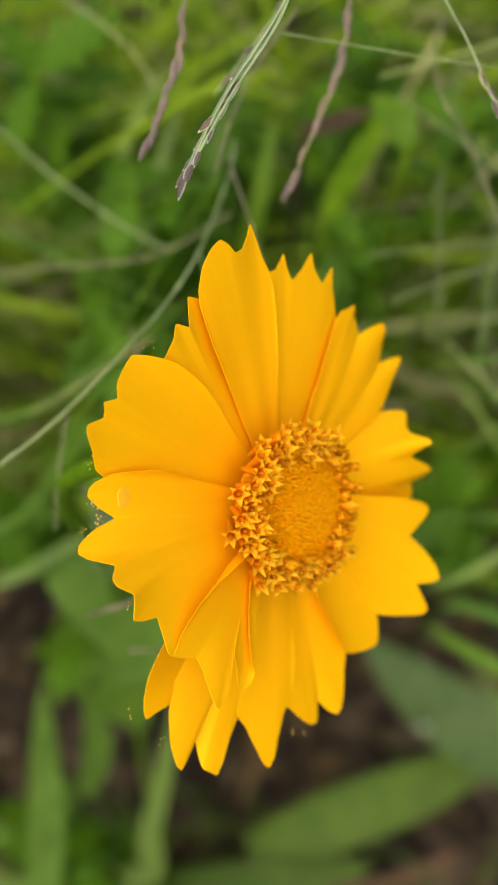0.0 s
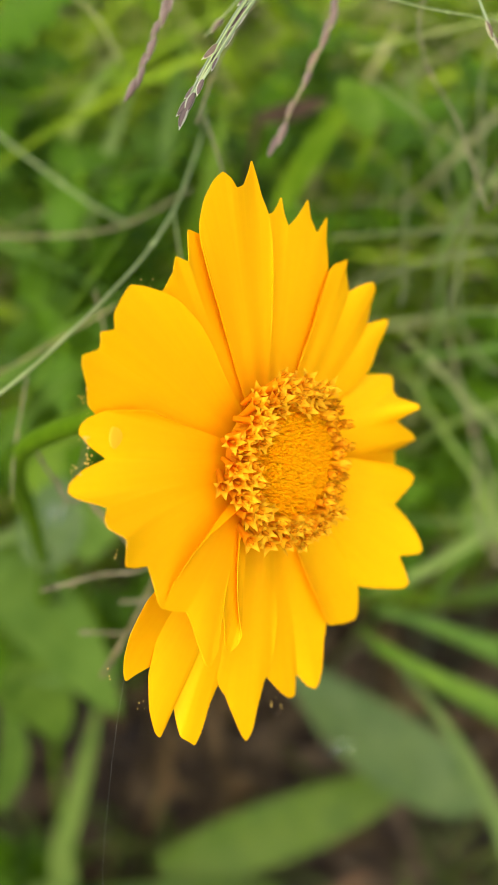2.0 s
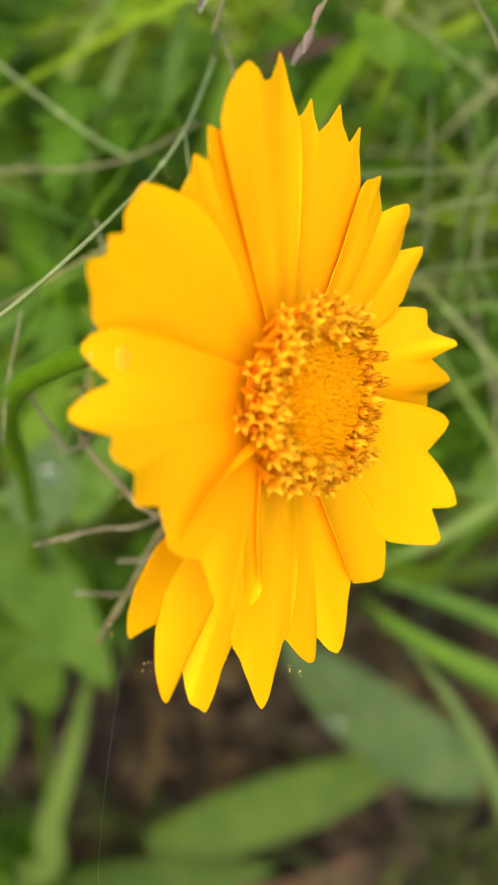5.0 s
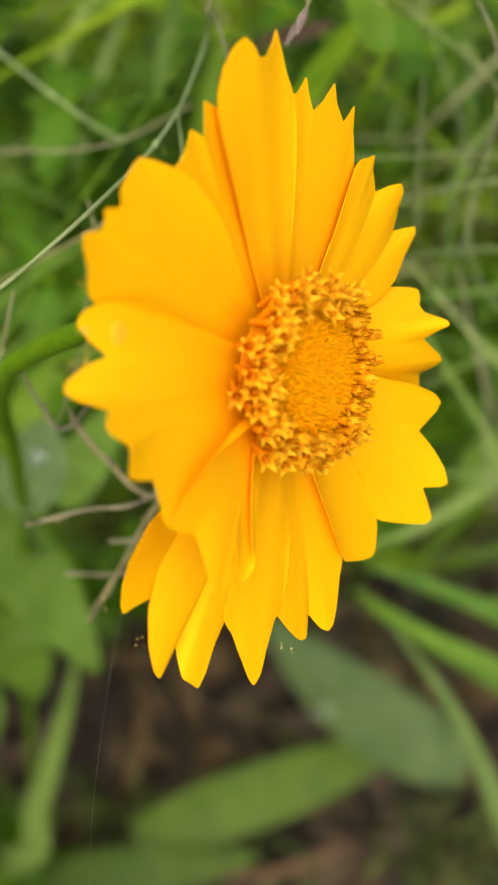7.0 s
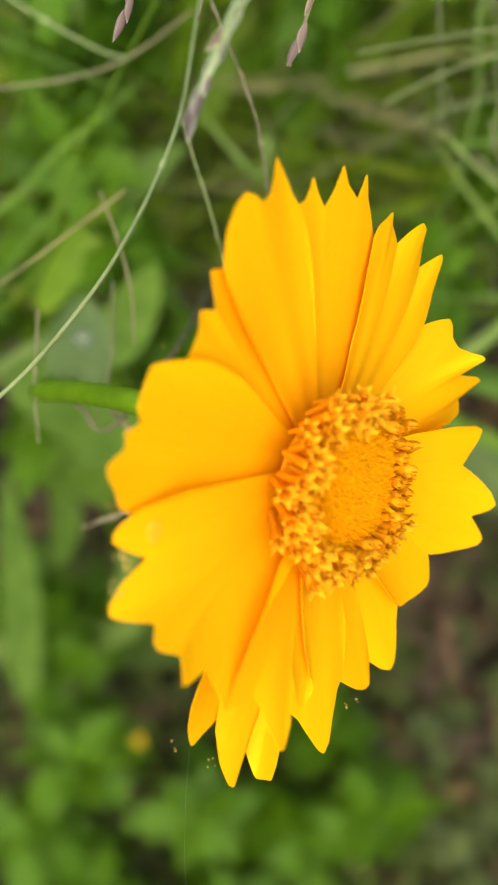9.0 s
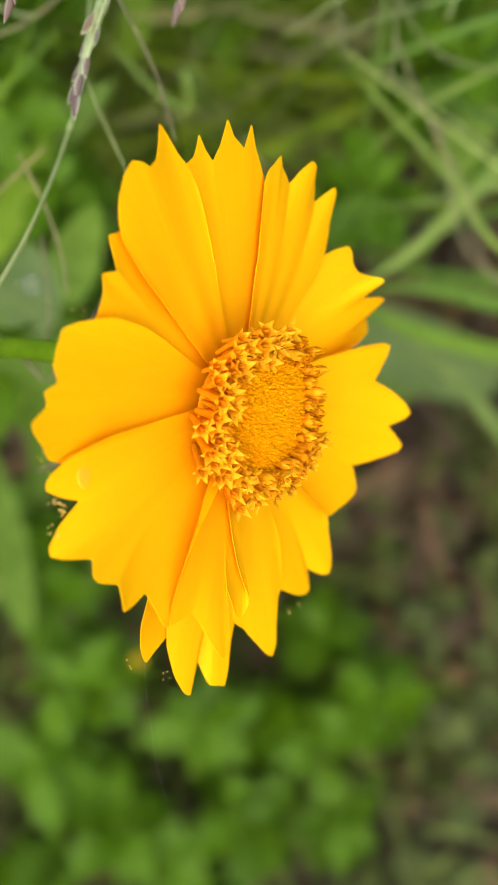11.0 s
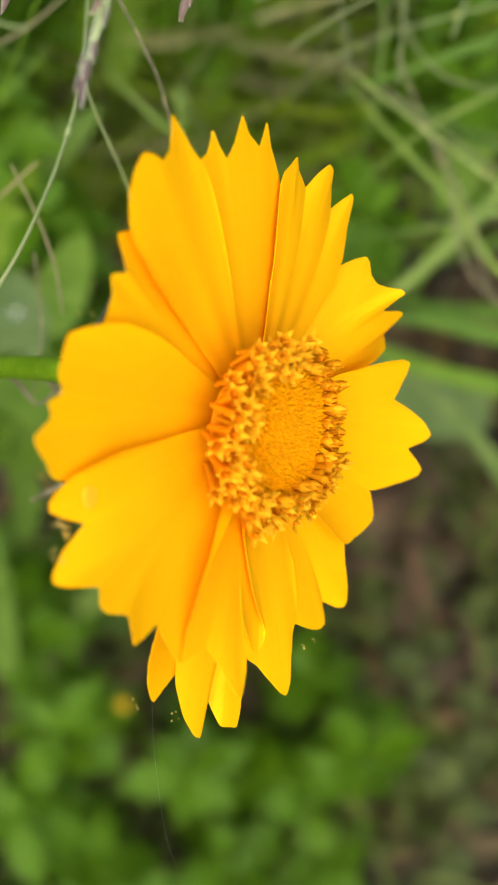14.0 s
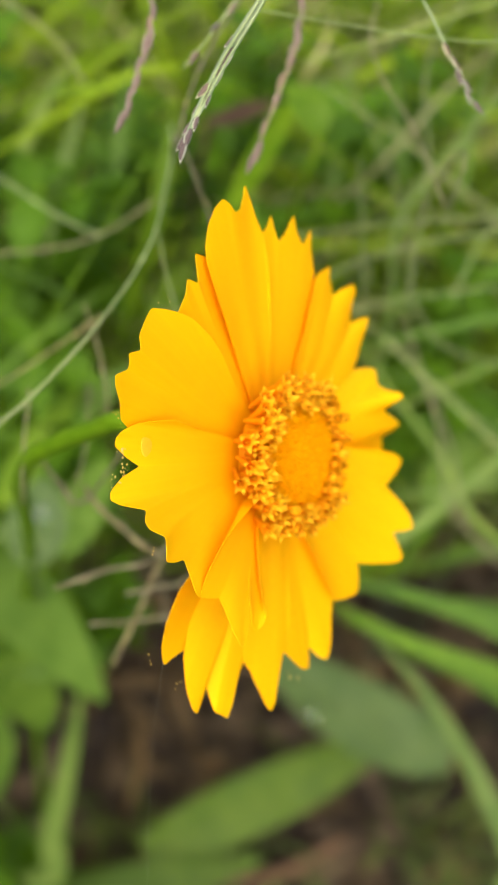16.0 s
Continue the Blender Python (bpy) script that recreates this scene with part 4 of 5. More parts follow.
broad_leaf(LEAF_BRIGHT, "rounded bright green leaf deep in the grass", [(-0.0257, 0.2773, 0.3700), (-0.0188, 0.2976, 0.3700), (-0.0083, 0.3192, 0.3700)], 0.0100)
broad_leaf(LEAF_SOFT, "soft green leaf deep in the grass", [(-0.0286, 0.2149, 0.3600), (-0.0171, 0.2175, 0.3650), (-0.0041, 0.2234, 0.3700)], 0.0090)
broad_leaf(LEAF_BRIGHT, "long bright green leaf rising through the grass", [(-0.0067, 0.2361, 0.3700), (0.0012, 0.2376, 0.4100), (0.0062, 0.2538, 0.4300)], 0.0042)
broad_leaf(DEAD_LEAF, "withered red-brown leaf in the grass", [(0.0110, 0.2262, 0.4486), (0.0184, 0.2278, 0.4501), (0.0255, 0.2296, 0.4516)], 0.00380)
broad_leaf(LEAF_SOFT, "soft green leaf behind the dry twigs", [(-0.0238, 0.1731, 0.3649), (-0.0181, 0.1796, 0.3762), (-0.0119, 0.1847, 0.3865)], 0.01049)
broad_leaf(LEAF_SOFT, "soft green leaf among the pale stalks", [(0.0744, 0.2023, 0.3317), (0.0798, 0.2090, 0.3431), (0.0895, 0.2129, 0.3525)], 0.01070)
broad_leaf(LEAF_SOFT, "long upright green leaf rising from the soil", [(-0.0661, 0.1425, 0.1824), (-0.0615, 0.1642, 0.2311), (-0.0589, 0.1834, 0.2781)], 0.01120)
broad_leaf(LEAF_SOFT, "soft green upright leaf beside the litter", [(-0.0532, 0.1823, 0.1968), (-0.0474, 0.1879, 0.2276), (-0.0487, 0.1936, 0.2584)], 0.00895)


# ---- seed heads of the grass ----
def husk_mesh(mat, edge, seed):
    """A small seed husk: two hollow scales closed over a grain, with narrow pale rims."""
    v, f, mats = [], [], []
    angles = [radians(a) for a in (0, 38, 62, 90, 118, 142, 180, 218, 242, 270, 298, 322)]
    n, rings = len(angles), 9
    bend = 0.05 if seed else -0.04
    for i in range(rings):
        s = i / (rings - 1)
        r = math.sin(math.pi * (0.05 + 0.93 * s ** 0.85)) * 0.5
        for k, w in enumerate(angles):
            rim = 1.12 if k in (0, 6) else 1.0
            v.append(Vector((math.cos(w) * r * 0.29 * rim + bend * math.sin(math.pi * s), math.sin(w) * r * 0.25, s)))
    for i in range(rings - 1):
        for k in range(n):
            k2 = (k + 1) % n
            f.append((i * n + k, i * n + k2, (i + 1) * n + k2, (i + 1) * n + k))
            mats.append(1 if k in (0, 5, 6, 11) or i == rings - 2 else 0)
    me = mesh_of("spikelet", v, f, (mat, edge))
    me.polygons.foreach_set("material_index", mats)
    return me


def panicle(label, points, width, strands, husks, size, mat, edge, span, seed, spread=1.0, stem_mat=None):
    """A seed head: slender strands that run together, set with husks along the span."""
    rnd = random.Random(seed)
    pts = [Vector(q) for q in points]
    top = pts[0]
    head = new("grass_panicle")
    root = Vector((top.x + 0.10, top.y + 0.16, 0))
    head.matrix_basis = Matrix.Translation(root)
    run = [q - root for q in pts]
    up = (run[0] - run[1]).normalized()
    away = [Vector((0, 0, -0.004)), Vector((0.0, 0.0, 0.3)), Vector((-0.01, -0.02, top.z + 0.03)), run[0] + up * 0.055 + Vector((0.035, 0.05, 0.012)), run[0] + up * 0.04 + Vector((0.008, 0.012, 0.004)), run[0] + up * 0.018]
    line = spline(run, 60)
    stem_mat = stem_mat or PANICLE_STEM
    piece("stem", tube("stem", away + run, width * 0.5, stem_mat, sides=7, count=90, taper=0.5), head)
    for k in range(strands):
        side = Vector((rnd.uniform(-1, 1), rnd.uniform(-1, 1), rnd.uniform(-1, 1))) * width * 1.1 * spread
        a, b = rnd.uniform(0.0, 0.2), rnd.uniform(0.72, 0.98)
        seg = [line[int((a + (b - a) * q / 5) * 59)] + side * math.sin(math.pi * (0.12 + 0.8 * q / 5)) for q in range(6)]
        piece("strand", tube("strand", seg, width * 0.28, stem_mat, sides=6, count=24), head)
    shapes = [husk_mesh(mat, edge, s) for s in range(2)]
    for k in range(husks):
        s = span[0] + (span[1] - span[0]) * (k + rnd.uniform(-0.2, 0.2)) / max(1, husks - 1)
        s = min(0.985, max(0.0, s))
        i = int(s * 58)
        t = (line[i + 1] - line[i]).normalized()
        around = Vector((0.8 if k % 2 else -0.8, rnd.uniform(-0.5, 0.5), rnd.uniform(-0.3, 0.5)))
        d = (t + around * rnd.uniform(0.15, 0.42) * spread).normalized()
        L = size * rnd.uniform(0.85, 1.2)
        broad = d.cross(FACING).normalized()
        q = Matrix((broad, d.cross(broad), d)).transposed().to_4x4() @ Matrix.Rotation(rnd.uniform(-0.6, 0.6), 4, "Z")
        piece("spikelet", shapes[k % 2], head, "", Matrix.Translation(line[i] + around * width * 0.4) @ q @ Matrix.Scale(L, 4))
    tagged(head, label, "grass panicle", "seed heads of the grass")


panicle("green grass panicle with purplish grey seed husks", strands=5, husks=12, size=0.0021, mat=HUSK, edge=HUSK_EDGE, span=(0.42, 0.97), seed=3, spread=0.8, points=[(0.0045, 0.1191, 0.5682), (0.0021, 0.1151, 0.5654), (-0.0016, 0.1106, 0.5622), (-0.0048, 0.1059, 0.5589), (-0.0068, 0.1027, 0.5567)], width=0.00054)
panicle("slender pinkish grass seed head", strands=3, husks=11, size=0.0026, mat=PINK_HUSK, edge=HUSK_PINK_EDGE, span=(0.12, 0.95), seed=4, spread=0.30, stem_mat=DRY_STEM, points=[(-0.0072, 0.1398, 0.5524), (-0.0077, 0.1348, 0.5490), (-0.0083, 0.1321, 0.5470), (-0.0101, 0.1277, 0.5440), (-0.0116, 0.1241, 0.5415)], width=0.00056)
panicle("slender greyish pink grass seed head", strands=3, husks=11, size=0.0026, mat=PINK_HUSK, edge=HUSK_PINK_EDGE, span=(0.12, 0.95), seed=5, spread=0.26, stem_mat=DRY_STEM, points=[(0.0123, 0.1482, 0.5462), (0.0118, 0.1429, 0.5425), (0.0106, 0.1388, 0.5396), (0.0074, 0.1324, 0.5351), (0.0042, 0.1261, 0.5307)], width=0.00059)
panicle("thin green side spray with a few small husks", strands=1, husks=4, size=0.0020, mat=HUSK, edge=HUSK_EDGE, span=(0.15, 0.8), seed=8, spread=0.5, points=[(0.0050, 0.1372, 0.5534), (0.0025, 0.1357, 0.5499), (-0.0007, 0.1338, 0.5462), (-0.0040, 0.1321, 0.5426)], width=0.00036)
panicle("small green seed head on a thread-thin stem", strands=1, husks=6, size=0.0020, mat=HUSK, edge=HUSK_EDGE, span=(0.4, 0.95), seed=6, spread=0.5, points=[(0.0240, 0.1255, 0.5545), (0.0247, 0.1241, 0.5535), (0.0267, 0.1205, 0.5510), (0.0284, 0.1175, 0.5489)], width=0.00034)


# ---- low herbs on the ground ----
def herb_leaf_mesh(seed):
    """A deeply lobed leaf, about 1 long, lying along y."""
    rnd = random.Random(seed)
    v, f, uv = [], [], []
    n = 30
    for i in range(n):
        s = i / (n - 1)
        lobe = 0.5 + 0.5 * abs(math.sin(s * math.pi * 3.5 + 0.4 * rnd.random()))
        w = 0.36 * math.sin(math.pi * min(1, 0.03 + 0.97 * s ** 0.9)) ** 0.8 * (0.12 + 0.88 * lobe ** 1.5) + 0.006
        z = -0.35 * s * s + 0.12 * s
        for k in range(5):
            e = k / 2 - 1
            v.append(Vector((e * w, s + 0.10 * abs(e) * lobe, z + 0.10 * abs(e) * w + 0.03 * noise.noise(Vector((s * 5, e * 2, seed))))))
            uv.append((0.5 + 0.5 * e, s * 3))
    for i in range(n - 1):
        for k in range(4):
            o = i * 5 + k
            f.append((o, o + 1, o + 6, o + 5))
    return mesh_of("leaf", v, f, HERB, uv)


HERB_LEAVES = [herb_leaf_mesh(s) for s in (3, 4, 5)]
herb_count = [0]


def herb(points, width):
    rnd = random.Random(100 + herb_count[0])
    herb_count[0] += 1
    top = Vector(points[0])
    plant = new("herb")
    h = top.z
    back = 0.01 + 0.5 * max(0.0, h - 0.08)
    plant.matrix_basis = Matrix.Translation((top.x, top.y + back, 0))
    piece("stem", tube("stem", [Vector((0, 0, -0.004)), Vector((0.003, -0.4 * back, h * 0.5)), Vector((0, -back, h))], 0.0009, STALK, sides=6), plant)
    for k in range(32):
        w = k * 2.4 + rnd.uniform(-0.4, 0.4)
        low = max(0.35 * h, h - 0.075)
        z = low + (h - low) * k / 31
        m = Matrix.Translation((0, -back * z / max(h, 0.01), z)) @ Matrix.Rotation(w, 4, "Z") @ Matrix.Rotation(rnd.uniform(-0.7, 0.8), 4, "X") @ Matrix.Rotation(rnd.uniform(-0.5, 0.5), 4, "Y")
        piece("leaf", HERB_LEAVES[k % 3], plant, "", m @ Matrix.Scale(width * rnd.uniform(0.5, 1.15) * 0.74, 4))
    tagged(plant, "low bright green herb with lobed leaves on the soil", "herb", "low herbs on the ground")


herb([(-0.0146, 0.2354, 0.2340)], 0.0215)
herb([(-0.0109, 0.2349, 0.2470)], 0.0202)
herb([(-0.0280, 0.2017, 0.4051)], 0.0191)
herb([(-0.0200, 0.1892, 0.3896)], 0.0181)
herb([(-0.0300, 0.2209, 0.4118)], 0.0182)
herb([(0.0382, 0.1457, 0.0637)], 0.0275)
herb([(-0.0478, 0.1766, 0.1391)], 0.0313)
herb([(-0.0747, 0.1798, 0.1682)], 0.0260)
herb([(0.0179, 0.2541, 0.4350)], 0.0201)
herb([(0.0671, 0.2656, 0.4297)], 0.0212)
herb([(0.0804, 0.2265, 0.3956)], 0.0212)
herb([(-0.0334, 0.2188, 0.3969)], 0.0201)
herb([(-0.0038, 0.2616, 0.4202)], 0.0195)
herb([(-0.0384, 0.2081, 0.3625)], 0.0213)
herb([(-0.0459, 0.2443, 0.4484)], 0.0238)
herb([(-0.0173, 0.2265, 0.4292)], 0.0187)
herb([(-0.0252, 0.2275, 0.4299)], 0.0216)
herb([(0.0482, 0.2442, 0.4348)], 0.0199)
herb([(0.0252, 0.2271, 0.4161)], 0.0193)
herb([(-0.0420, 0.2733, 0.4351)], 0.0192)
herb([(0.0288, 0.2636, 0.4417)], 0.0190)
herb([(-0.0623, 0.1891, 0.3627)], 0.0192)
herb([(0.0795, 0.2162, 0.3683)], 0.0220)
herb([(0.0494, 0.1843, 0.3727)], 0.0195)
herb([(-0.0458, 0.1853, 0.3063)], 0.0232)
herb([(-0.0594, 0.1542, 0.1905)], 0.0279)
herb([(-0.0560, 0.1283, 0.1456)], 0.0301)
herb([(-0.0762, 0.1042, 0.1286)], 0.0331)
herb([(-0.0543, 0.0815, 0.0994)], 0.0346)
herb([(-0.0141, 0.1128, 0.1078)], 0.0320)
herb([(0.0189, 0.1043, 0.0885)], 0.0331)
herb([(0.0517, 0.1081, 0.0777)], 0.0339)
herb([(-0.0067, 0.0767, 0.0557)], 0.0348)
herb([(0.0320, 0.0701, 0.0377)], 0.0335)
herb([(-0.0971, 0.0634, 0.0867)], 0.0334)
herb([(-0.0359, 0.0450, 0.0469)], 0.0353)


def sprout_leaf_mesh():
    """A small spoon-shaped leaf, about 1 long, lying along y."""
    v, f, uv = [], [], []
    n = 9
    for i in range(n):
        s = i / (n - 1)
        w = 0.05 + 0.25 * math.sin(math.pi * s ** 1.5) ** 0.8
        for k in range(3):
            v.append(Vector(((k - 1) * w, s, 0.35 * s - 0.3 * s * s + 0.08 * abs(k - 1))))
            uv.append((k / 2, s))
    for i in range(n - 1):
        for k in range(2):
            o = i * 3 + k
            f.append((o, o + 1, o + 4, o + 3))
    return mesh_of("leaf", v, f, SPROUT, uv)


SPROUT_LEAF = sprout_leaf_mesh()


def seedling(x, y, height, seed):
    rnd = random.Random(seed)
    plant = new("seedling")
    plant.matrix_basis = Matrix.Translation((x, y, ground_height(x, y) - 0.002))
    piece("stem", tube("stem", [Vector((0, 0, -0.002)), Vector((0.001, -0.001, height * 0.5)), Vector((0, -0.003, height))], 0.0006, SPROUT, sides=5, count=6), plant)
    for k in range(11):
        z = height * (0.25 + 0.75 * k / 10)
        m = Matrix.Translation((0, -0.003 * z / height, z)) @ Matrix.Rotation(k * 2.4 + rnd.uniform(-0.4, 0.4), 4, "Z") @ Matrix.Rotation(rnd.uniform(-0.2, 0.7), 4, "X")
        piece("leaf", SPROUT_LEAF, plant, "", m @ Matrix.Scale(rnd.uniform(0.007, 0.0125), 4))
    tagged(plant, "small grey-green seedling growing through the brown litter", "seedling", "seedlings on the soil")


for k, (x, y) in enumerate(((0.076, 0.178), (0.082, 0.153), (0.059, 0.146), (0.088, 0.140), (0.107, 0.131), (0.100, 0.158), (0.124, 0.150), (0.087, 0.102), (0.106, 0.113), (0.084, 0.068), (0.060, 0.050), (0.107, 0.193), (0.119, 0.172), (0.136, 0.183), (0.072, 0.118), (0.098, 0.084), (0.076, 0.040), (0.128, 0.121))):
    seedling(x, y, 0.016 + 0.010 * (k * 7 % 5) / 4, 300 + k)


# ---- thick grass behind, and litter ----
def add_to(store, data):
    v, f, uv = data
    o = len(store[0])
    store[0].extend(v)
    store[1].extend(tuple(k + o for k in q) for q in f)
    store[2].extend(uv)


def thick_grass():
    rnd = random.Random(21)
    green, dead = ([], [], []), ([], [], [])

    def clear(p):
        """Not standing over the bare soil, nor before the flower."""
        return all(q.y > 0.22 and q.z < 0.66 - q.y * 0.74 and (q.z > 0.66 - q.y * 1.76) for q in p)

    made = 0
    while made < 1800:
        x, y = rnd.uniform(-0.34, 0.38), 0.375 + 0.4 * rnd.random() ** 1.4
        h = rnd.uniform(0.24, 0.50)
        w = rnd.uniform(0, 2 * math.pi)
        lean = Vector((math.cos(w), math.sin(w) * 0.7 - 0.35, 0)) * h * rnd.uniform(0.15, 0.85)
        p0 = Vector((x, y, -0.004))
        p1 = p0 + lean * 0.2 + Vector((0, 0, h * 0.55))
        p2 = p0 + lean * 0.65 + Vector((0, 0, h * 0.95))
        p3 = p0 + lean * 1.3 + Vector((0, 0, h * rnd.uniform(0.7, 1.02)))
        made += 1
        if not clear((p0, p1, p2, p3)):
            continue
        face = Vector((rnd.uniform(-0.7, 0.7), -0.7, 0.7))
        data = ribbon_data([p0, p1, p2, p3], rnd.choice((0.0016, 0.0022, 0.003, 0.004, 0.0055)), 12, facing=face, across=3)
        add_to(dead if rnd.random() < 0.13 else green, data)
    made = 0
    while made < 2300:
        x, y, z = rnd.uniform(-0.25, 0.28), 0.234 + 0.14 * rnd.random(), rnd.uniform(0.15, 0.48)
        d = Vector((rnd.uniform(-1, 1), rnd.uniform(-0.3, 0.3), rnd.uniform(-0.9, 0.9))).normalized() * rnd.uniform(0.03, 0.10)
        if d.y > 0:
            d = -d
        c = Vector((x, y, z))
        p = [c - d, c + Vector((rnd.uniform(-0.006, 0.006), 0, 0.008)), c + d]
        made += 1
        if not clear(p):
            continue
        root = Vector((x - d.x * 1.5, y + 0.22 + 0.1 * rnd.random(), -0.006))
        p = [root, root.lerp(p[0], 0.55) + Vector((0, 0.03, 0.02))] + p
        thin = rnd.random() < 0.5
        slim = y < 0.275
        data = tube_data(p, rnd.uniform(0.0002, 0.0005), sides=5, count=16) if thin else ribbon_data(p, rnd.choice((0.0008, 0.0011, 0.0014, 0.0018) if slim else (0.0013, 0.002, 0.003, 0.004, 0.0055)), 16, facing=Vector((rnd.uniform(-0.6, 0.6), -0.6, 0.8)), across=3)
        add_to(dead if rnd.random() < (0.45 if thin else 0.08) else green, data)
    ob = piece("thick_grass", mesh_of("thick_grass", *green[:2], GRASS, green[2]))
    tagged(ob, "thick fresh green grass growing behind the flower", "grass", kind="stuff")
    ob = piece("dead_grass", mesh_of("dead_grass", *dead[:2], STRAW, dead[2]))
    tagged(ob, "straw-brown dead grass among the green", "dead grass", kind="stuff")


def litter():
    rnd = random.Random(5)
    store = ([], [], [])
    for i in range(1300):
        x, y = rnd.uniform(-0.3, 0.35), rnd.uniform(0.0, 0.42)
        z = ground_height(x, y) + rnd.uniform(0.001, 0.012)
        w = rnd.uniform(0, 6.3)
        d = Vector((math.cos(w), math.sin(w), rnd.uniform(-0.12, 0.12))) * rnd.uniform(0.008, 0.035)
        c = Vector((x, y, z))
        p = [c - d, c + Vector((rnd.uniform(-0.004, 0.004), rnd.uniform(-0.004, 0.004), 0.003)), c + d]
        if rnd.random() < 0.45:
            add_to(store, tube_data(p, rnd.uniform(0.0004, 0.0014), sides=5, count=8))
        else:
            add_to(store, ribbon_data(p, rnd.uniform(0.004, 0.016), 9, facing=Vector((rnd.uniform(-0.5, 0.5), rnd.uniform(-0.5, 0.5), 1)), across=5, wave=0.2, fold=0.3))
    ob = piece("leaf_litter", mesh_of("leaf_litter", *store[:2], LITTER, store[2]))
    tagged(ob, "brown dead leaves and twigs strewn on the soil", "leaf litter", kind="stuff")
    low = ([], [], [])
    for i in range(340):
        x, y = rnd.uniform(-0.3, 0.35), rnd.uniform(-0.05, 0.26)
        h = rnd.uniform(0.01, 0.05)
        w = rnd.uniform(0, 6.3)
        lean = Vector((math.cos(w), math.sin(w), 0)) * h
        p0 = Vector((x, y, -0.006))
        add_to(low, ribbon_data([p0, p0 + lean * 0.4 + Vector((0, 0, h)), p0 + lean * 1.3 + Vector((0, 0, h * 0.9))], rnd.uniform(0.0012, 0.0032), 8, across=3))
    ob = piece("low_grass", mesh_of("low_grass", *low[:2], MOSS, low[2]))
    tagged(ob, "short green grass shoots coming through the litter", "grass", kind="stuff")


def meadow():
    """The meadow all round, coarser than the grass near the flower."""
    rnd = random.Random(31)
    store = ([], [], [])
    made = 0
    while made < 22000:
        r, w = 0.42 + 5.0 * rnd.random() ** 1.5, rnd.uniform(0, 2 * math.pi)
        x, y = r * math.cos(w), 0.25 + r * math.sin(w)
        if abs(x - 0.02) < 0.36 and -0.12 < y < 0.72:
            continue
        made += 1
        h = rnd.uniform(0.10, 0.36) * (0.7 + 0.6 * noise.noise(Vector((x * 2, y * 2, 0))))
        a = rnd.uniform(0, 6.3)
        lean = Vector((math.cos(a), math.sin(a), 0)) * h * rnd.uniform(0.1, 0.6)
        p = [Vector((x, y, -0.006)), Vector((x, y, h * 0.6)) + lean * 0.35, Vector((x, y, h)) + lean]
        add_to(store, ribbon_data(p, rnd.uniform(0.003, 0.009) * (0.7 + 0.3 * r), 6, facing=Vector((rnd.uniform(-1, 1), rnd.uniform(-1, 1), 0.7)), across=2))
    ob = piece("meadow_grass", mesh_of("meadow_grass", *store[:2], GRASS, store[2]))
    tagged(ob, "uneven green meadow grass all round", "grass", kind="stuff")


def moss():
    """Fine olive moss and seedlings on the soil under the flower, thicker towards the open side."""
    rnd = random.Random(77)
    store = ([], [], [])
    for _ in range(6500):
        x, y = rnd.uniform(-0.14, 0.24), rnd.uniform(-0.06, 0.235)
        if noise.noise(Vector((x * 24, y * 24, 7))) < (0.16 if x > 0.045 else 0.0 if y > 0.17 else -0.18):
            continue
        h = rnd.uniform(0.006, 0.034)
        w = rnd.uniform(0, 6.3)
        lean = Vector((math.cos(w), math.sin(w), 0)) * h * rnd.uniform(0.4, 1.3)
        p0 = Vector((x, y, -0.007))
        add_to(store, ribbon_data([p0, p0 + lean * 0.4 + Vector((0, 0, h * 0.8)), p0 + lean + Vector((0, 0, h))], rnd.uniform(0.0014, 0.0046), 6, across=3))
    ob = piece("moss", mesh_of("moss", *store[:2], MOSS, store[2]))
    tagged(ob, "patchy olive green moss and seedlings on the soil", "moss", kind="stuff")


thick_grass()
litter()
moss()
meadow()


# ---- drops, spider silk ----
def water_drop(label, at, radius):
    bm = bmesh.new()
    bmesh.ops.create_uvsphere(bm, u_segments=18, v_segments=12, radius=radius)
    for v in bm.verts:
        v.co.z = v.co.z * 0.7 if v.co.z > 0 else v.co.z * 0.25
        v.co += v.co * 0.06 * noise.noise(v.co * 400)
    me = bpy.data.meshes.new("water_drop")
    bm.to_mesh(me)
    bm.free()
    me.materials.append(WATER)
    me.polygons.foreach_set("use_smooth", [True] * len(me.polygons))
    ob = piece("water_drop", me, basis=Matrix.Translation(at) @ FACING.to_track_quat("Z", "Y").to_matrix().to_4x4())
    tagged(ob, label, "water drop", "water drops on leaves")


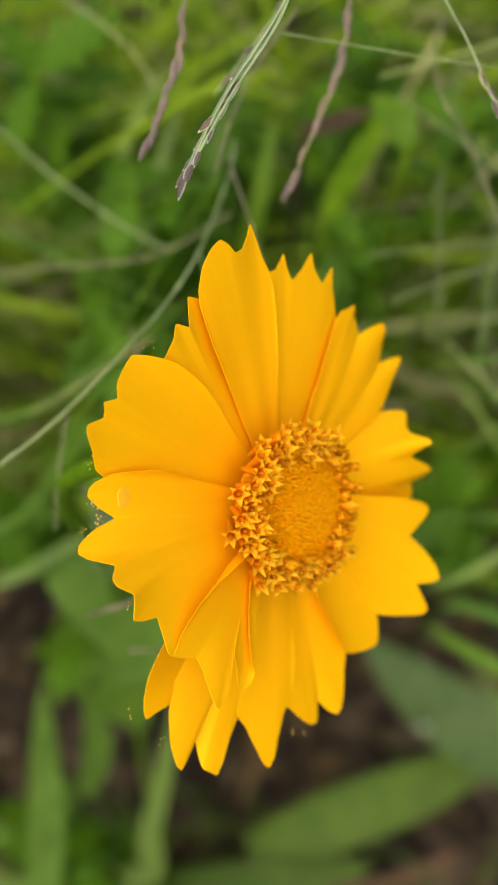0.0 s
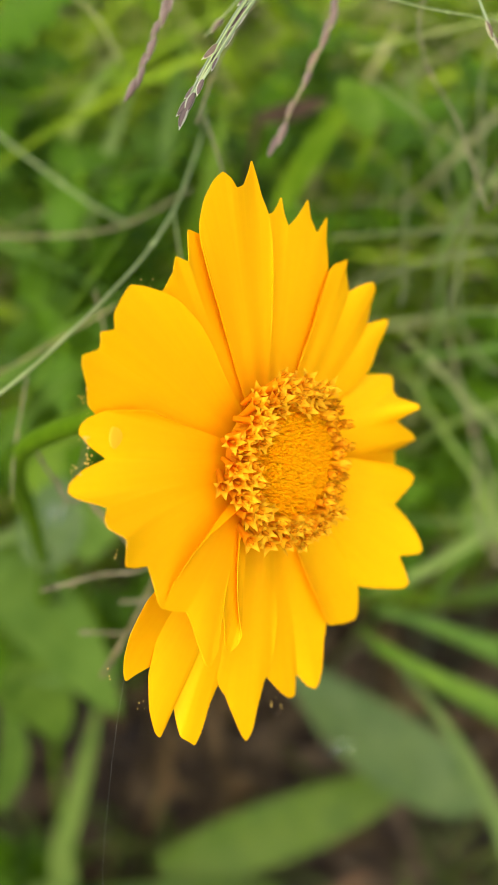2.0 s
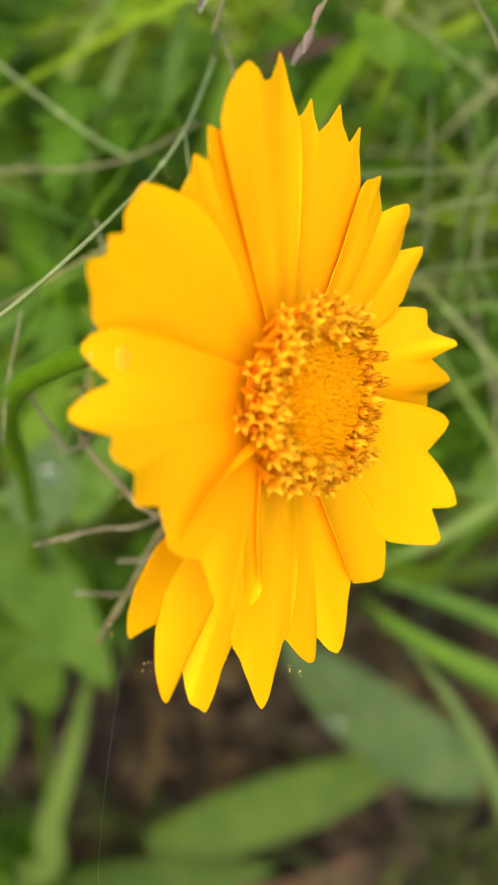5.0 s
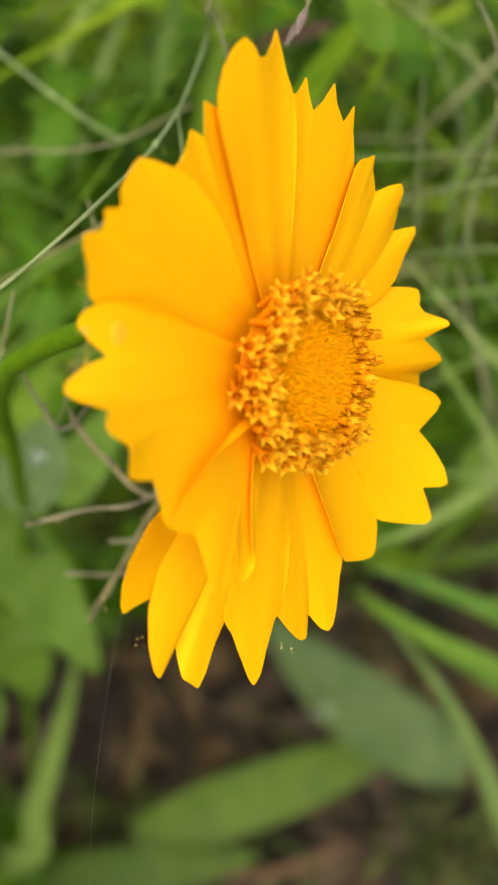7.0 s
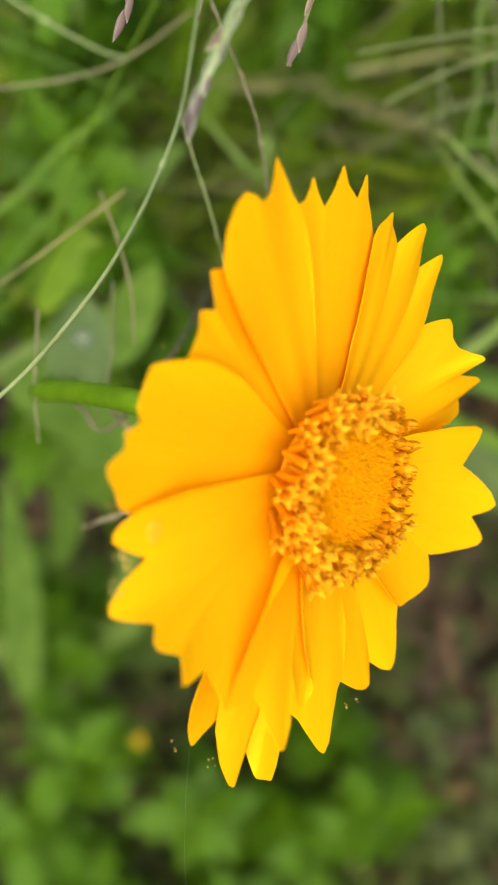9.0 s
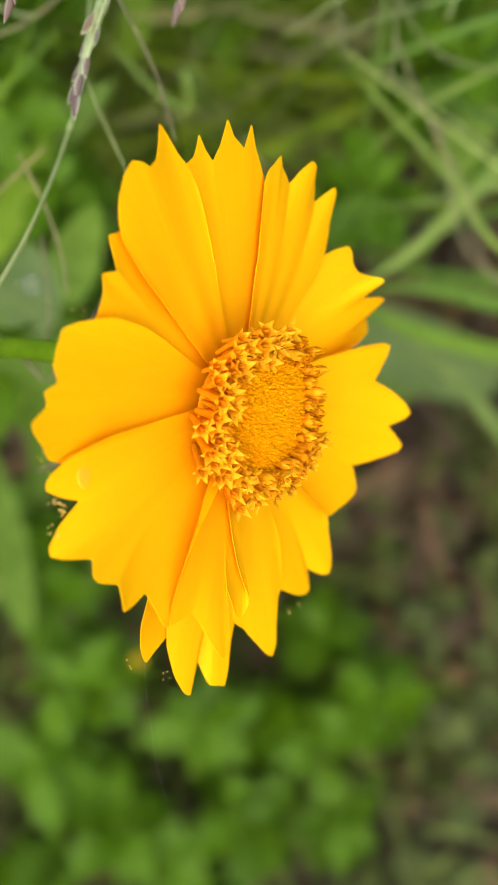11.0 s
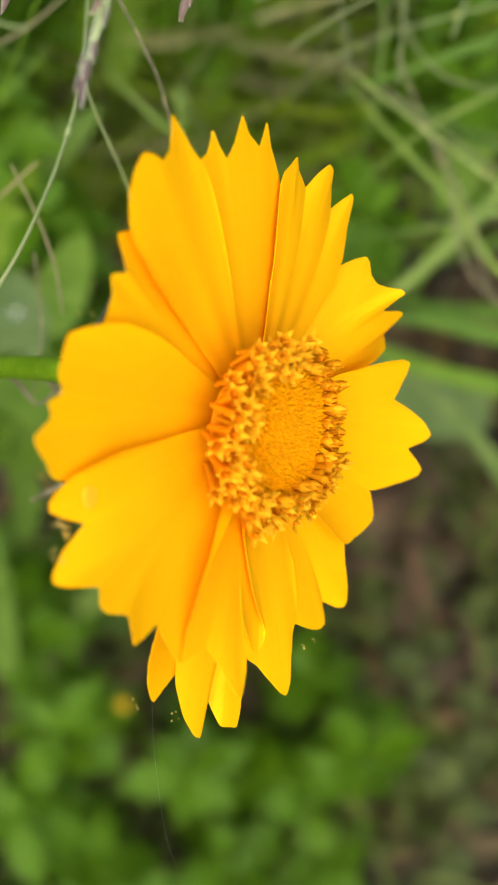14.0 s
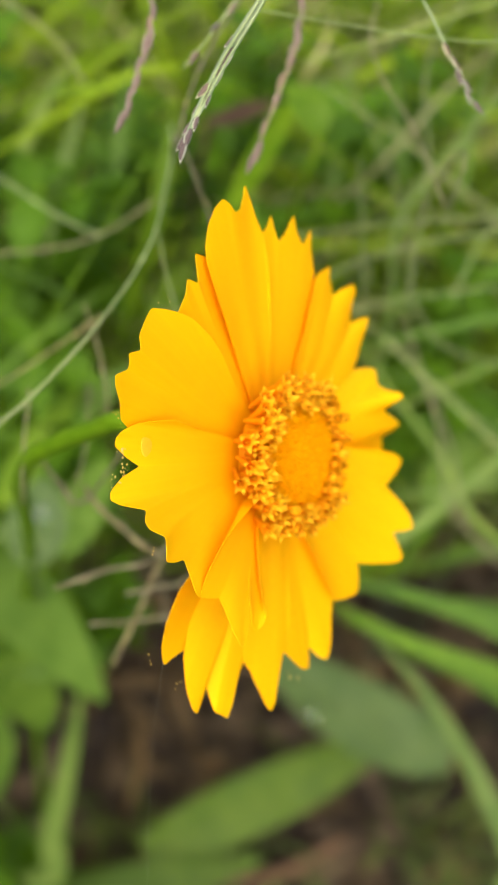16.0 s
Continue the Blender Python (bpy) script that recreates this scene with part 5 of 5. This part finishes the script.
water_drop("clear water drop on a dull green leaf", (0.0683, 0.2387, 0.1255), 0.00412)
water_drop("clear water drop on a grey-green leaf", (-0.0276, 0.1636, 0.3972), 0.00206)


def spider_thread(label, points, width):
    ob = piece("spider_thread", tube("spider_thread", points, width * 0.5, SILK, sides=5, taper=1.0))
    tagged(ob, label, "spider silk", "threads of spider silk")


spider_thread("fine spider thread hanging below the flower", [(-0.0104, 0.0618, 0.5239), (-0.0113, 0.0585, 0.5150), (-0.0122, 0.0528, 0.4989), (-0.0120, 0.0488, 0.4793)], 0.000014)


SPECKS = ((-81, 0.545, 0.02, 9, 0.006, 1.0), (-88, 0.545, 0.03, 9, 0.006, 1.0), (-92, 0.556, 0.03, 8, 0.006, 1.0), (169, 0.472, -0.03, 6, 0.004, 1.0), (-149, 0.5, -0.05, 4, 0.004, 1.0), (-56, 0.5, 0.02, 5, 0.008, 1.0), (-110, 0.462, 0.02, 3, 0.004, 1.0), (-91.5, 0.495, -0.004, 14, 0.005, 1.4), (-94, 0.53, 0.0, 5, 0.006, 0.9), (-138, 0.507, -0.057, 3, 0.004, 0.9), (163, 0.500, -0.046, 4, 0.004, 1.2))


def pollen_specks():
    rnd = random.Random(9)
    v, f = [], []
    for ang, r, h, count, wide, grow in SPECKS:
        w = radians(ang)
        for k in range(count):
            c = Vector((math.sin(w) * r + rnd.gauss(0, wide), math.cos(w) * r + rnd.gauss(0, wide * 1.6), h + rnd.gauss(0, wide))) * U
            q = rnd.uniform(0.00004, 0.00013) * grow
            o = len(v)
            v += [c + Vector(d) * q for d in ((1, 0, 0), (-1, 0, 0), (0, 1, 0), (0, -1, 0), (0, 0, 1), (0, 0, -1))]
            f += [tuple(o + n for n in t) for t in ((0, 2, 4), (2, 1, 4), (1, 3, 4), (3, 0, 4), (2, 0, 5), (1, 2, 5), (3, 1, 5), (0, 3, 5))]
    ob = piece("pollen", mesh_of("pollen", v, f, POLLEN))
    ob.matrix_basis = FLOWER
    tagged(ob, "golden pollen specks caught in silk beside the petals", "pollen", kind="stuff")


pollen_specks()
